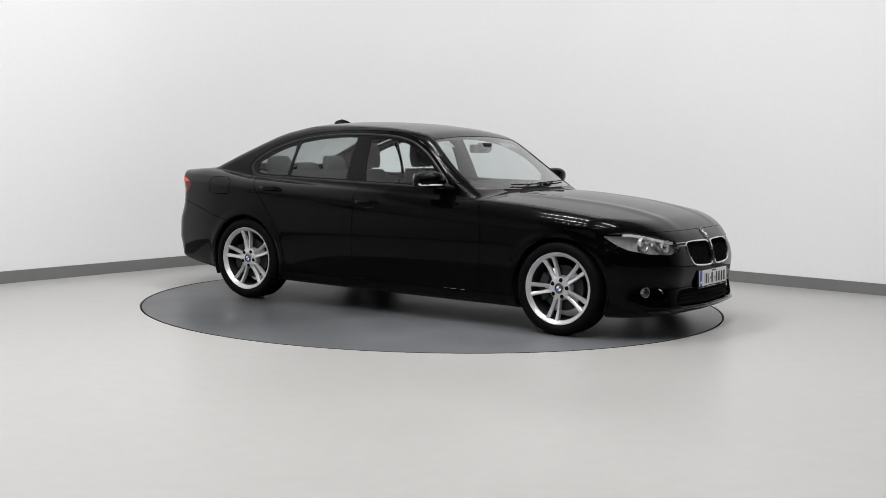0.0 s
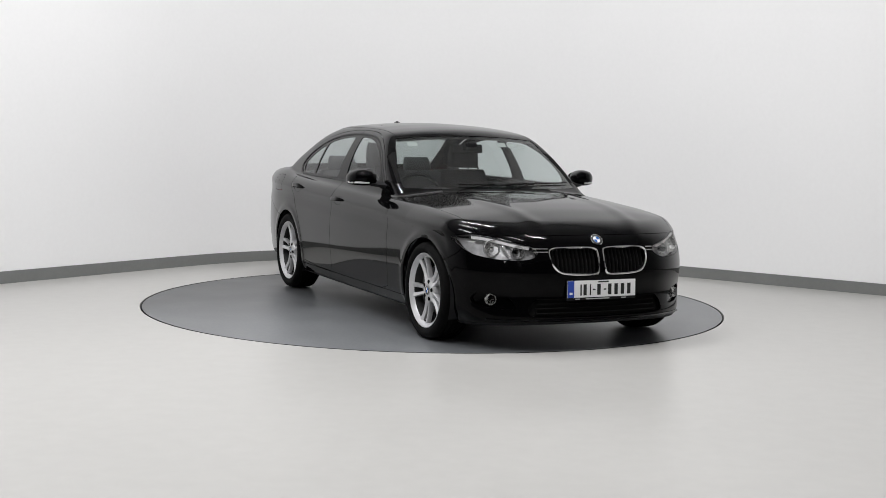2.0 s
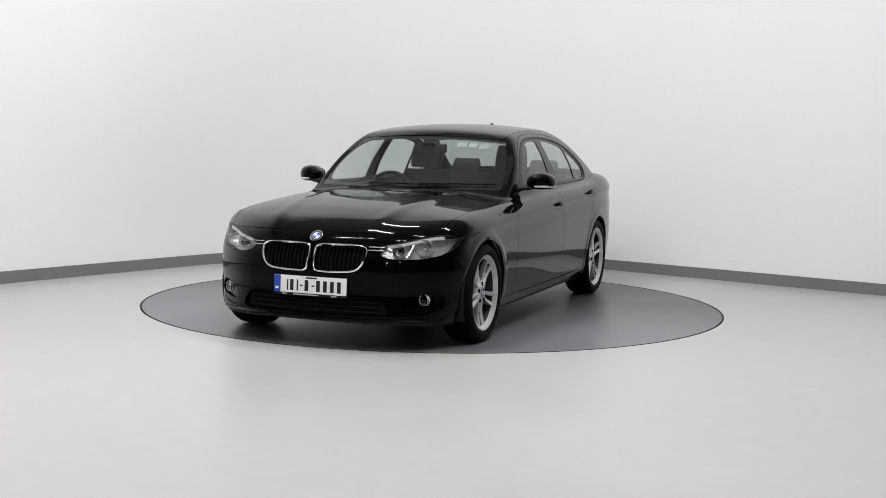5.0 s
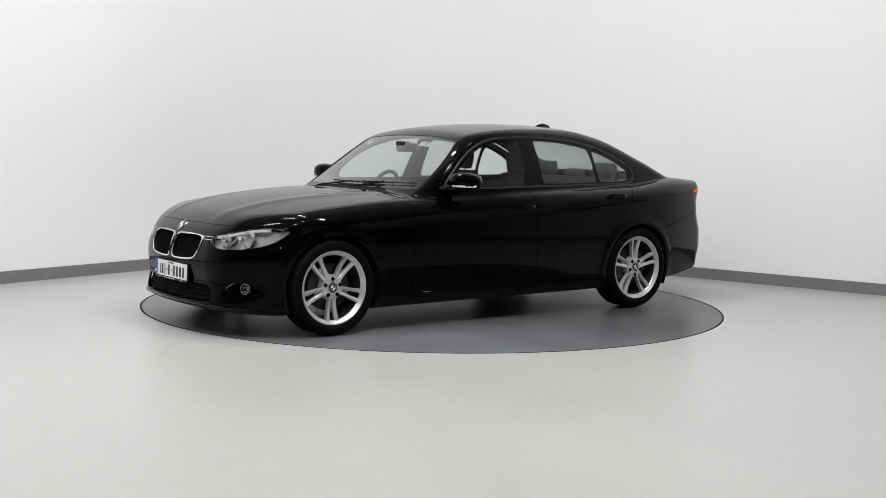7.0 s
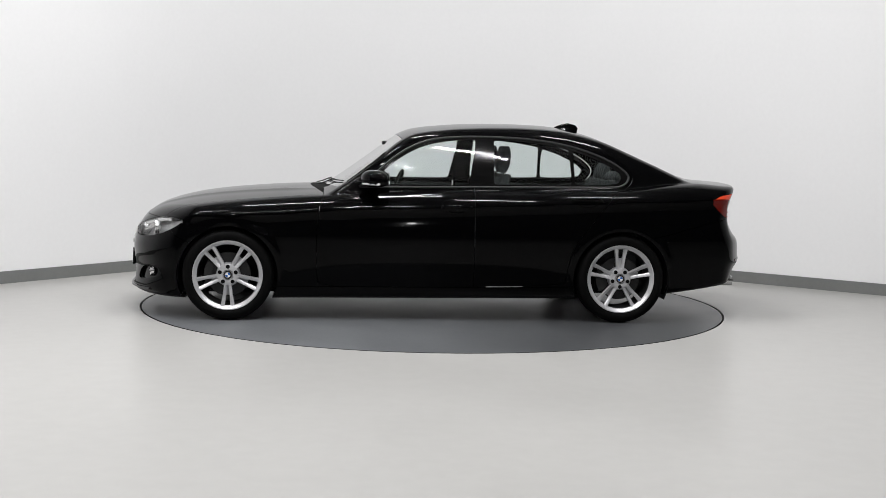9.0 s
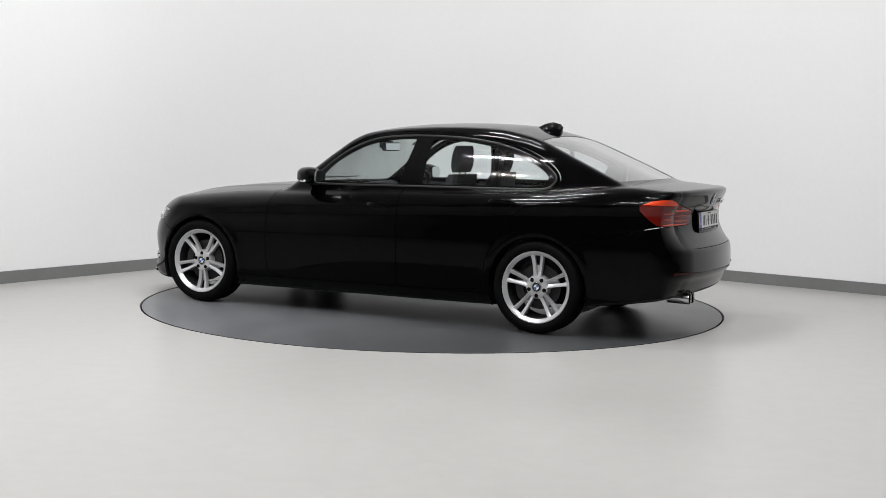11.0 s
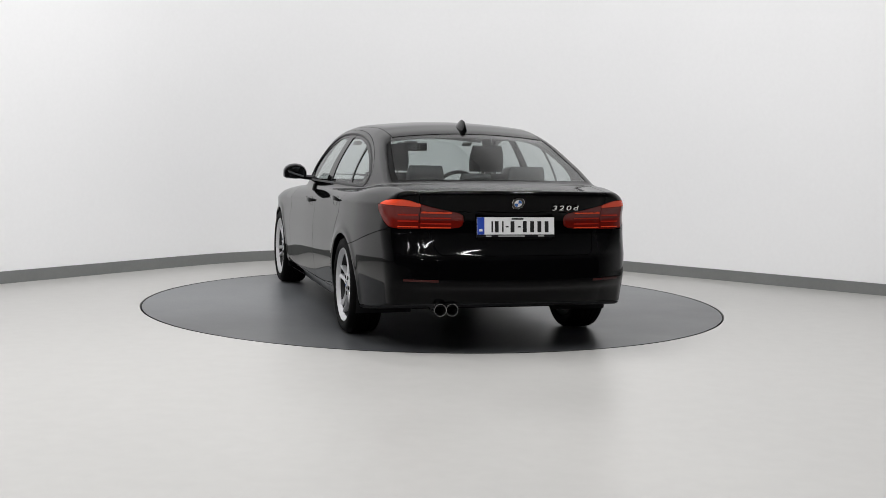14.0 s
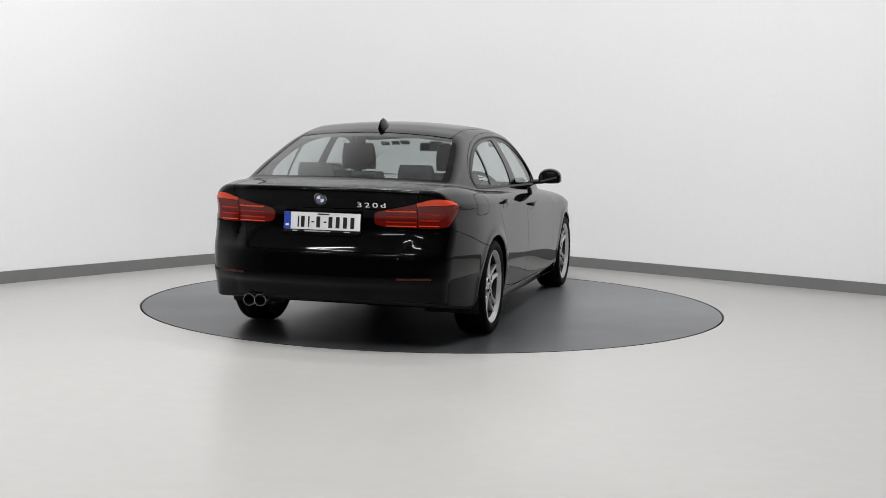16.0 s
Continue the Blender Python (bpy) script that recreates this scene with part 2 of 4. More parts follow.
DISC_R = 2.252
bm = bmesh.new()
seg = 192
rim = [bm.verts.new(((DISC_R + 0.009) * math.cos(2 * math.pi * i / seg), (DISC_R + 0.009) * math.sin(2 * math.pi * i / seg), 0)) for i in range(seg)]
low = [bm.verts.new((v.co.x, v.co.y, -0.06)) for v in rim]
far = []
for i in range(seg):
    a = 2 * math.pi * i / seg
    far.append(bm.verts.new((26 * math.cos(a), 26 * math.sin(a) - 4, 0)))
for i in range(seg):
    j = (i + 1) % seg
    bm.faces.new((rim[i], far[i], far[j], rim[j]))
    bm.faces.new((low[i], rim[i], rim[j], low[j]))
tagged(link_bm("floor", bm, FLOOR, False), "pale glossy poured resin floor round the turntable", "floor", kind="structure")
bm = bmesh.new()
lathe(bm, [(0.0, -0.05), (DISC_R + 0.03, -0.05), (DISC_R + 0.03, -0.056), (0.0, -0.056)], 96, Matrix.Rotation(radians(90), 4, "X") @ Matrix.Diagonal((1, 1, -1, 1)))
for v in bm.verts:
    v.co = Vector((v.co.x, v.co.y, -0.055 - abs(v.co.z + 0.05) * 0.1))
tagged(link_bm("floor_pit", bm, GROOVE), "dark pit bottom under the turntable", "pit", kind="structure")

# turntable: its deck and a thin edge ring
turntable = tagged(new("turntable"), "round grey turntable set flush in the pale floor", "turntable")
ZUP = Matrix.Rotation(radians(90), 4, "X")
bm = bmesh.new()
lathe(bm, [(0.0, -0.001), (DISC_R - 0.006, -0.001), (DISC_R - 0.006, -0.02), (0.0, -0.02)], 192, ZUP)
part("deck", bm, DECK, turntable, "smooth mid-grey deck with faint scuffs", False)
bm = bmesh.new()
lathe(bm, [(DISC_R - 0.005, -0.03), (DISC_R - 0.005, 0.001), (DISC_R, 0.001), (DISC_R, -0.03)], 192, ZUP)
part("edge_ring", bm, GROOVE, turntable, "thin black edge ring", False)
# ceiling battens
def batten():
    top = new("ceiling_batten")
    bm = bmesh.new()
    block(bm, -0.78, 0.78, -0.075, 0.075, -0.11, 0.0, 0.008)
    part("housing", bm, LAMP_WHITE, top)
    for s in (-1, 1):
        bm = bmesh.new()
        block(bm, s * 0.74 - 0.012, s * 0.74 + 0.012, -0.07, 0.07, -0.145, -0.1105, 0.004)
        part("end_cap", bm, LAMP_WHITE, top)
    return tagged(top, "long white linear batten light under the ceiling", "ceiling light", "ceiling battens")


first = None
for bl in BATTEN_L:
    for br in BATTEN_R:
        m = Matrix.Translation(spot(bl, br, CEIL - 0.001)) @ Matrix.Rotation(math.atan2(ALONG_R.y, ALONG_R.x), 4, "Z")
        if first is None:
            first = batten()
            first.matrix_basis = m
        else:
            copy_thing(first, m)


# two small spotlights that hang behind the camera
for p in SPOTS:
    top = tagged(new("spotlight"), "small black round spotlight hung on a ceiling pole", "spotlight", "hanging spotlights")
    m = look(p, SPOT_AIM)
    bm = bmesh.new()
    lathe(bm, [(0.0, 0.26), (0.06, 0.25), (0.09, 0.12), (0.10, -0.01), (0.094, -0.01), (0.09, 0.004), (0.0, 0.004)], 32, m @ Matrix.Rotation(radians(90), 4, "X"))
    part("head", bm, GROOVE, top)
    bm = bmesh.new()
    back = p + (p - SPOT_AIM).normalized() * 0.14
    tube(bm, [back, Vector((back.x, back.y, CEIL - 0.001))], 0.018, 12)
    part("pole", bm, GROOVE, top)


# ---- the car: body as one smooth shell, cut into its panels ----
car = tagged(new("car"), "glossy black four-door saloon with silver alloy wheels on the turntable", "car")


def curve(pts, s):
    """A smooth line through about these points: value over coordinate."""
    pts = sorted(pts)
    q = np.array([p[0] for p in pts], float)
    v = np.array([p[1] for p in pts], float)
    g = np.linspace(q[0] - 0.5, q[-1] + 0.5, 4001)
    d = np.interp(g, q, v)
    d = np.where(g < q[0], v[0] + (g - q[0]) * (v[1] - v[0]) / (q[1] - q[0]), d)
    d = np.where(g > q[-1], v[-1] + (g - q[-1]) * (v[-1] - v[-2]) / (q[-1] - q[-2]), d)
    n = max(int(3 * s / (g[1] - g[0])), 1)
    k = np.exp(-0.5 * (np.arange(-n, n + 1) * (g[1] - g[0]) / s) ** 2)
    pad = np.concatenate([d[0] + (d[1] - d[0]) * np.arange(-n, 0), d, d[-1] + (d[-1] - d[-2]) * np.arange(1, n + 1)])
    d = np.convolve(pad, k / k.sum(), "valid")
    return lambda t: np.interp(t, g, d)


def smax(a, b, k):
    h = np.maximum(k - np.abs(a - b), 0) / k
    return np.maximum(a, b) + h * h * k * 0.25


def smin(a, b, k):
    return -smax(-a, -b, k)


WHEEL_X, WHEEL_Z, WHEEL_Y = 1.405, 0.316, 0.785
PLAN = curve([(2.2, 0.70), (2.0, 0.80), (1.8, 0.858), (1.6, 0.892), (1.4, 0.902), (1.0, 0.898), (0.5, 0.900), (0.0, 0.905), (-0.6, 0.905), (-1.0, 0.903), (-1.4, 0.905), (-1.8, 0.884), (-2.1, 0.823), (-2.35, 0.752)], 0.12)
LOWER = curve([(0.1, -0.12), (0.16, -0.075), (0.22, -0.040), (0.25, -0.026), (0.33, -0.018), (0.45, -0.004), (0.58, 0.0), (0.70, -0.004), (1.2, -0.004)], 0.022)
UPPER = curve([(-0.4, 0.0), (-0.14, 0.0), (-0.08, -0.0095), (-0.03, -0.007), (0.0, -0.002), (0.03, -0.019), (0.07, -0.045), (0.11, -0.082), (0.15, -0.14), (0.3, -0.45)], 0.007)
HOOD = curve([(2.3, 0.52), (2.2, 0.628), (2.12, 0.695), (2.0, 0.766), (1.9, 0.806), (1.7, 0.857), (1.5, 0.888), (1.3, 0.909), (1.1, 0.925), (0.9, 0.936), (0.7, 0.943), (0.0, 0.955), (-1.0, 0.975), (-1.5, 0.995), (-1.8, 1.028), (-2.0, 1.035), (-2.2, 1.012), (-2.36, 1.001), (-2.44, 1.002), (-2.6, 1.0)], 0.05)
CROWN = curve([(2.3, 0.05), (1.8, 0.052), (1.2, 0.058), (0.7, 0.05), (0.0, 0.02), (-1.4, 0.03), (-1.9, 0.025), (-2.4, 0.016)], 0.15)
NOSE = curve([(0.1, -0.10), (0.16, -0.045), (0.20, -0.012), (0.25, -0.018), (0.30, -0.03), (0.36, -0.035), (0.43, -0.022), (0.50, -0.018), (0.58, -0.036), (0.645, -0.068), (0.70, -0.098), (0.76, -0.15), (0.9, -0.3)], 0.013)
TAIL = curve([(0.1, 0.18), (0.2, 0.13), (0.29, 0.078), (0.36, 0.046), (0.395, 0.032), (0.415, 0.010), (0.435, 0.0), (0.47, 0.003), (0.56, 0.008), (0.60, 0.016), (0.63, 0.045), (0.69, 0.088), (0.735, 0.112), (0.83, 0.118), (0.88, 0.095), (0.926, 0.072), (0.97, 0.052), (1.0, 0.045), (1.1, 0.045)], 0.012)
UNDER = curve([(2.2, 0.175), (1.95, 0.155), (1.75, 0.142), (1.0, 0.152), (-1.0, 0.165), (-1.75, 0.205), (-2.05, 0.245), (-2.3, 0.285), (-2.5, 0.31)], 0.04)
CABIN_W = curve([(0.85, 0.83), (0.943, 0.803), (1.03, 0.778), (1.117, 0.743), (1.226, 0.684), (1.322, 0.622), (1.40, 0.56), (1.5, 0.47)], 0.03)
CABIN_Z = curve([(1.2, 0.58), (0.80, 0.895), (0.72, 0.955), (0.627, 1.012), (0.411, 1.168), (0.2, 1.326), (0.108, 1.370), (-0.023, 1.392), (-0.243, 1.413), (-0.464, 1.422), (-0.685, 1.424), (-0.908, 1.417), (-1.034, 1.405), (-1.224, 1.362), (-1.361, 1.315), (-1.59, 1.217), (-1.821, 1.119), (-2.007, 1.042), (-2.3, 0.90)], 0.035)


def crease(x):
    return 0.825 - 0.04 * (x + 0.2)


def cabin_width(x, z):
    return CABIN_W(z) - 0.045 * (np.maximum(x, 0) / 0.7) ** 2 - 0.03 * np.maximum(-0.3 - x, 0) ** 2


def shell(x, y, z):
    ay = np.abs(y)
    fade = np.clip((1.25 - x) / 0.5, 0.35, 1)
    side = ay - (PLAN(x) + LOWER(z) + UPPER(z - crease(x)) * fade + UPPER(np.minimum(z - crease(x) + 0.02, 0.25)) * (1 - fade))
    for cx in (WHEEL_X, -WHEEL_X):
        r = np.sqrt((x - cx) ** 2 + (z - WHEEL_Z) ** 2)
        side = side - 0.006 * np.exp(-((r - 0.372) / 0.03) ** 2)
    ridge = 0.007 * np.exp(-((ay - 0.36 - 0.10 * (1.9 - x)) / 0.06) ** 2) * np.clip((x - 0.6) / 0.4, 0, 1)
    top = z - (HOOD(x) - CROWN(x) * (ay / 0.75) ** 2.2 + ridge)
    front = x - (2.172 + NOSE(z) - 0.20 * ay ** 2 - 1.0 * np.maximum(ay - 0.42, 0) ** 2)
    hollow = np.clip((0.75 - ay) / 0.18, 0, 1)
    rear = (-2.44 + TAIL(z) * (0.45 + 0.55 * hollow) + 0.20 * ay ** 2 + 0.95 * np.maximum(ay - 0.5, 0) ** 2) - x
    f = smax(side, top, 0.06)
    f = smax(f, front, 0.07)
    f = smax(f, rear, 0.045)
    f = smax(f, UNDER(x) - z, 0.03)
    shift = 0.10 * ay ** 2 * np.clip((x - 0.2) / 0.5, 0, 1) - 0.10 * ay ** 2 * np.clip((-1.3 - x) / 0.6, 0, 1)
    bow = 0.036 - 0.020 * np.clip((x - 0.2) / 0.5, 0, 1) - 0.014 * np.clip((-1.1 - x) / 0.6, 0, 1)
    roof = z - (CABIN_Z(x + shift) - bow * (ay / 0.55) ** 2)
    g = smax(ay - cabin_width(x, z), roof, 0.048)
    g = smax(g, 0.88 - z, 0.02)
    return smin(f, g, 0.022)


def slope(p, e=0.002):
    x, y, z = p.T
    g = np.stack([shell(x + e, y, z) - shell(x - e, y, z), shell(x, y + e, z) - shell(x, y - e, z), shell(x, y, z + e) - shell(x, y, z - e)], -1) / (2 * e)
    return g


def settle(p, times=4):
    for _ in range(times):
        g = slope(p)
        p = p - g * (shell(*p.T) / np.maximum((g ** 2).sum(1), 0.05))[:, None]
    return p


def skin(h):
    """Quads over the zero level of shell(), one corner for each grid cell that it passes."""
    xs, ys, zs = np.arange(-2.58, 2.34, h), (np.arange(int(2.04 / h) + 1) - int(2.04 / h) / 2) * h, np.arange(0.06, 1.52, h)
    f = shell(*np.meshgrid(xs, ys, zs, indexing="ij")).astype(np.float32)
    nx, ny, nz = f.shape
    total, count = np.zeros((nx - 1, ny - 1, nz - 1, 3)), np.zeros((nx - 1, ny - 1, nz - 1))
    grid = np.stack(np.meshgrid(xs, ys, zs, indexing="ij"), -1)
    sl = lambda a, d: slice(d, a - 1 + d)
    for axis in range(3):
        for d1 in (0, 1):
            for d2 in (0, 1):
                o = [0, 0, 0]
                u, v = [k for k in range(3) if k != axis]
                o[u], o[v] = d1, d2
                e = list(o)
                e[axis] = 1
                ia = tuple(sl(n, k) for n, k in zip(f.shape, o))
                ib = tuple(sl(n, k) for n, k in zip(f.shape, e))
                a, b = f[ia], f[ib]
                hit = (a < 0) != (b < 0)
                t = np.where(hit, a / np.where(a == b, 1, a - b), 0)
                total += np.where(hit[..., None], grid[ia] + (grid[ib] - grid[ia]) * t[..., None], 0)
                count += hit
    act = count > 0
    ids = np.full(act.shape, -1)
    ids[act] = np.arange(act.sum())
    verts = total[act] / count[act][:, None]
    quads = []
    for axis in range(3):
        u, v = [(1, 2), (2, 0), (0, 1)][axis]
        a = np.take(f, range(0, f.shape[axis] - 1), axis)
        b = np.take(f, range(1, f.shape[axis]), axis)
        idx = np.argwhere((a < 0) != (b < 0))
        idx = idx[(idx[:, u] > 0) & (idx[:, v] > 0) & (idx[:, u] < f.shape[u] - 1) & (idx[:, v] < f.shape[v] - 1)]
        inside = a[tuple(idx.T)] < 0
        cs = []
        for du, dv in ((-1, -1), (0, -1), (0, 0), (-1, 0)):
            c = idx.copy()
            c[:, u] += du
            c[:, v] += dv
            cs.append(ids[tuple(c.T)])
        q = np.stack(cs, -1)
        q[~inside] = q[~inside][:, ::-1]
        quads.append(q)
    return settle(verts), [tuple(q) for q in np.concatenate(quads).tolist()]


def smooth_ring(pts, n=2):
    for _ in range(n):
        pts = [w for p, q in zip(pts, pts[1:] + pts[:1]) for w in ((0.75 * p[0] + 0.25 * q[0], 0.75 * p[1] + 0.25 * q[1]), (0.25 * p[0] + 0.75 * q[0], 0.25 * p[1] + 0.75 * q[1]))]
    return pts


def outline(pts, n=2):
    """Signed distance to a closed outline, negative inside."""
    ring = np.array(smooth_ring(pts, n) if n else pts)

    def field(a, b):
        best, odd = np.full(a.shape, 1e9), np.zeros(a.shape, bool)
        for (px, py), (qx, qy) in zip(ring, np.roll(ring, -1, 0)):
            ex, ey = qx - px, qy - py
            t = np.clip(((a - px) * ex + (b - py) * ey) / (ex * ex + ey * ey + 1e-12), 0, 1)
            best = np.minimum(best, np.hypot(a - px - t * ex, b - py - t * ey))
            cross = ((py > b) != (qy > b)) & (a < ex * (b - py) / (ey if abs(ey) > 1e-12 else 1e-12) + px)
            odd ^= cross
        return np.where(odd, -best, best)
    return field


# outlines on the side (x, z), and round the corners (way along the skin, z)
DLO_RING = [(0.47, 0.955), (0.35, 1.075), (0.20, 1.200), (0.02, 1.288), (-0.17, 1.318), (-0.45, 1.325), (-0.75, 1.314), (-1.00, 1.280), (-1.20, 1.225), (-1.37, 1.150), (-1.47, 1.075), (-1.475, 1.03), (-1.43, 0.985), (-1.36, 0.973), (-0.8, 0.968), (-0.2, 0.960), (0.3, 0.953)]
DLO = outline(DLO_RING, 2)
GLASS_F = outline([(0.36, 0.985), (0.33, 1.055), (0.20, 1.165), (0.02, 1.257), (-0.17, 1.293), (-0.34, 1.300), (-0.355, 1.29), (-0.295, 0.982), (-0.28, 0.975), (0.30, 0.972)], 1)
GLASS_R = outline([(-0.487, 1.290), (-0.50, 1.302), (-0.75, 1.291), (-1.02, 1.250), (-1.035, 1.235), (-1.047, 1.00), (-1.04, 0.988), (-0.49, 0.982), (-0.475, 0.995)], 1)
GLASS_Q = outline([(-1.066, 1.228), (-1.09, 1.225), (-1.20, 1.190), (-1.34, 1.125), (-1.415, 1.07), (-1.42, 1.04), (-1.385, 0.995), (-1.09, 0.989), (-1.073, 1.0)], 1)
DOORS = outline([(0.70, 0.985), (0.74, 0.95), (0.745, 0.87), (0.772, 0.79), (0.79, 0.60), (0.785, 0.35), (0.77, 0.245), (0.3, 0.245), (-0.99, 0.26), (-1.005, 0.35), (-1.04, 0.52), (-1.12, 0.64), (-1.21, 0.75), (-1.31, 0.88), (-1.36, 0.94), (-1.44, 0.99), (-1.0, 1.0), (0.0, 1.0)], 1)
HEADLAMP = outline([(-0.01, 0.622), (0.03, 0.650), (0.15, 0.668), (0.30, 0.692), (0.45, 0.713), (0.60, 0.720), (0.80, 0.700), (0.70, 0.648), (0.58, 0.606), (0.42, 0.584), (0.28, 0.574), (0.10, 0.572), (0.01, 0.590)], 2)
TAILLAMP = outline([(0.03, 0.832), (0.035, 0.778), (0.075, 0.764), (0.3, 0.757), (0.56, 0.758), (0.65, 0.80), (0.76, 0.886), (0.65, 0.927), (0.52, 0.940), (0.40, 0.936), (0.30, 0.905), (0.09, 0.866), (0.042, 0.856)], 1)
KIDNEY = outline([(0.020, 0.625), (0.035, 0.643), (0.10, 0.648), (0.27, 0.647), (0.335, 0.643), (0.358, 0.622), (0.352, 0.575), (0.335, 0.525), (0.295, 0.494), (0.22, 0.484), (0.08, 0.481), (0.035, 0.486), (0.020, 0.51)], 2)
INTAKE = outline([(-0.3, 0.215), (0.0, 0.215), (0.46, 0.222), (0.50, 0.245), (0.46, 0.325), (0.40, 0.335), (0.0, 0.325), (-0.3, 0.325)], 1)
FOGBAY = outline([(0.0, 0.275), (0.05, 0.262), (0.20, 0.285), (0.235, 0.32), (0.19, 0.375), (0.10, 0.365), (0.03, 0.335)], 2)
FLAP = outline([(-1.60, 0.955), (-1.80, 0.957), (-1.83, 0.94), (-1.83, 0.84), (-1.80, 0.82), (-1.62, 0.82), (-1.59, 0.84)], 1)
HOOD_SIDE = curve([(0.5, 0.72), (0.75, 0.745), (1.0, 0.768), (1.4, 0.770), (1.75, 0.752), (1.9, 0.722), (2.0, 0.66), (2.1, 0.5)], 0.04)
BUMPER_TOP = curve([(1.60, 0.52), (1.72, 0.56), (1.79, 0.60), (1.86, 0.705), (1.95, 0.716), (2.05, 0.720), (2.2, 0.722)], 0.012)
REAR_SEAM = curve([(-1.6, 0.61), (-1.74, 0.64), (-2.0, 0.71), (-2.2, 0.757), (-2.5, 0.757)], 0.02)
LID_SIDE = curve([(0.55, 0.40), (0.60, 0.47), (0.635, 0.512), (0.75, 0.535), (0.80, 0.585), (0.9, 0.60), (0.99, 0.612), (1.1, 0.618)], 0.015)


def fields(p, only=None):
    """All the cutting lines, as distances, at the places p."""
    x, y, z = p.T
    ay = np.abs(y)
    far = 9.0
    flank = ay > 0.45
    out = {}
    on = lambda cond, v: np.where(cond, v, far)
    cab = flank & (z > 0.9) & (x < 0.9)
    if only in (None, "dlo"):
        out["dlo"] = on(cab, DLO(x, z))
    if only in (None, "glass_f"):
        out["glass_f"] = on(cab, GLASS_F(x, z))
    if only in (None, "glass_r"):
        out["glass_r"] = on(cab, GLASS_R(x, z))
    if only in (None, "glass_q"):
        out["glass_q"] = on(cab, GLASS_Q(x, z))
    if only in (None, "doors"):
        out["doors"] = on(flank & (x > -1.7) & (x < 1.1), np.minimum(DOORS(x, z), DLO(x, z) - 0.03))
    if only in (None, "split"):
        out["split"] = on(flank, x + 0.334 + 0.16 * np.maximum(z - 0.96, 0))
    u = (ay - 0.45) + (2.1 - x)
    if only in (None, "headlamp"):
        out["headlamp"] = on((x > 1.5) & (ay > 0.3), HEADLAMP(u, z))
    v = (ay - 0.35) + (x + 2.36)
    if only in (None, "taillamp"):
        out["taillamp"] = on((x < -1.7) & (ay > 0.2), TAILLAMP(v, z))
    if only in (None, "kidney"):
        out["kidney"] = on((x > 1.9), KIDNEY(ay, z))
    if only in (None, "intake"):
        out["intake"] = on((x > 1.9), INTAKE(ay, z))
    if only in (None, "fogbay"):
        out["fogbay"] = on((x > 1.6) & (ay > 0.45), FOGBAY(ay - 0.56, z))
    if only in (None, "flap"):
        out["flap"] = on((y < -0.5), FLAP(x, z))
    if only in (None, "arch_f"):
        out["arch_f"] = on(flank, np.hypot(x - WHEEL_X, z - WHEEL_Z) - 0.347)
    if only in (None, "arch_r"):
        out["arch_r"] = on(flank, np.hypot(x + WHEEL_X, z - WHEEL_Z) - 0.347)
    if only in (None, "sill"):
        out["sill"] = z - 0.242 - 0.006 * (0.77 - x)
    if only in (None, "bumper_f"):
        out["bumper_f"] = on(x > 1.2, z - BUMPER_TOP(x))
    if only in (None, "bumper_r"):
        out["bumper_r"] = on(x < -1.2, z - REAR_SEAM(x))
    if only in (None, "hood_side"):
        out["hood_side"] = on(x > 0.3, ay - HOOD_SIDE(x))
    if only in (None, "hood_rear"):
        out["hood_rear"] = on((x > 0.3) & (z > 0.85), 0.845 - 0.22 * ay ** 2 - x)
    if only in (None, "screen"):
        out["screen"] = on((x > 0.0) & (z > 0.9), np.maximum(np.maximum(ay - cabin_width(x, z) + 0.060, 0.195 - 0.05 * ay ** 2 - x), 0.948 - z))
    if only in (None, "backlight"):
        out["backlight"] = on((x < -1.0) & (z > 0.9), np.maximum(np.maximum(ay - cabin_width(x, z) + 0.055, x + 1.285 + 0.03 * ay ** 2), 1.052 - 0.02 * ay ** 2 - z))
    if only in (None, "roof"):
        out["roof"] = on((z > 1.2), np.maximum(np.abs(x + 0.55) - 0.80, ay - cabin_width(x, 1.32) + 0.055))
    if only in (None, "lid"):
        out["lid"] = on(x < -1.7, np.maximum(np.maximum(ay - LID_SIDE(z), 0.606 - z), x + 1.99 - 0.03 * ay ** 2))
    if only in (None, "lamp_split"):
        out["lamp_split"] = on(x < -1.9, ay - 0.592)
    if only in (None, "lamp_upper"):
        out["lamp_upper"] = on(x < -1.7, z - 0.893 - 0.05 * (ay - 0.6))
    if only in (None, "under"):
        out["under"] = z - UNDER(x) - 0.02
    return out


CUTS = ("dlo", "glass_f", "glass_r", "glass_q", "doors", "split", "headlamp", "taillamp", "kidney", "intake", "fogbay", "flap", "arch_f", "arch_r", "sill", "bumper_f", "bumper_r", "hood_side", "hood_rear", "screen", "backlight", "roof", "lid", "lamp_split", "lamp_upper", "under")


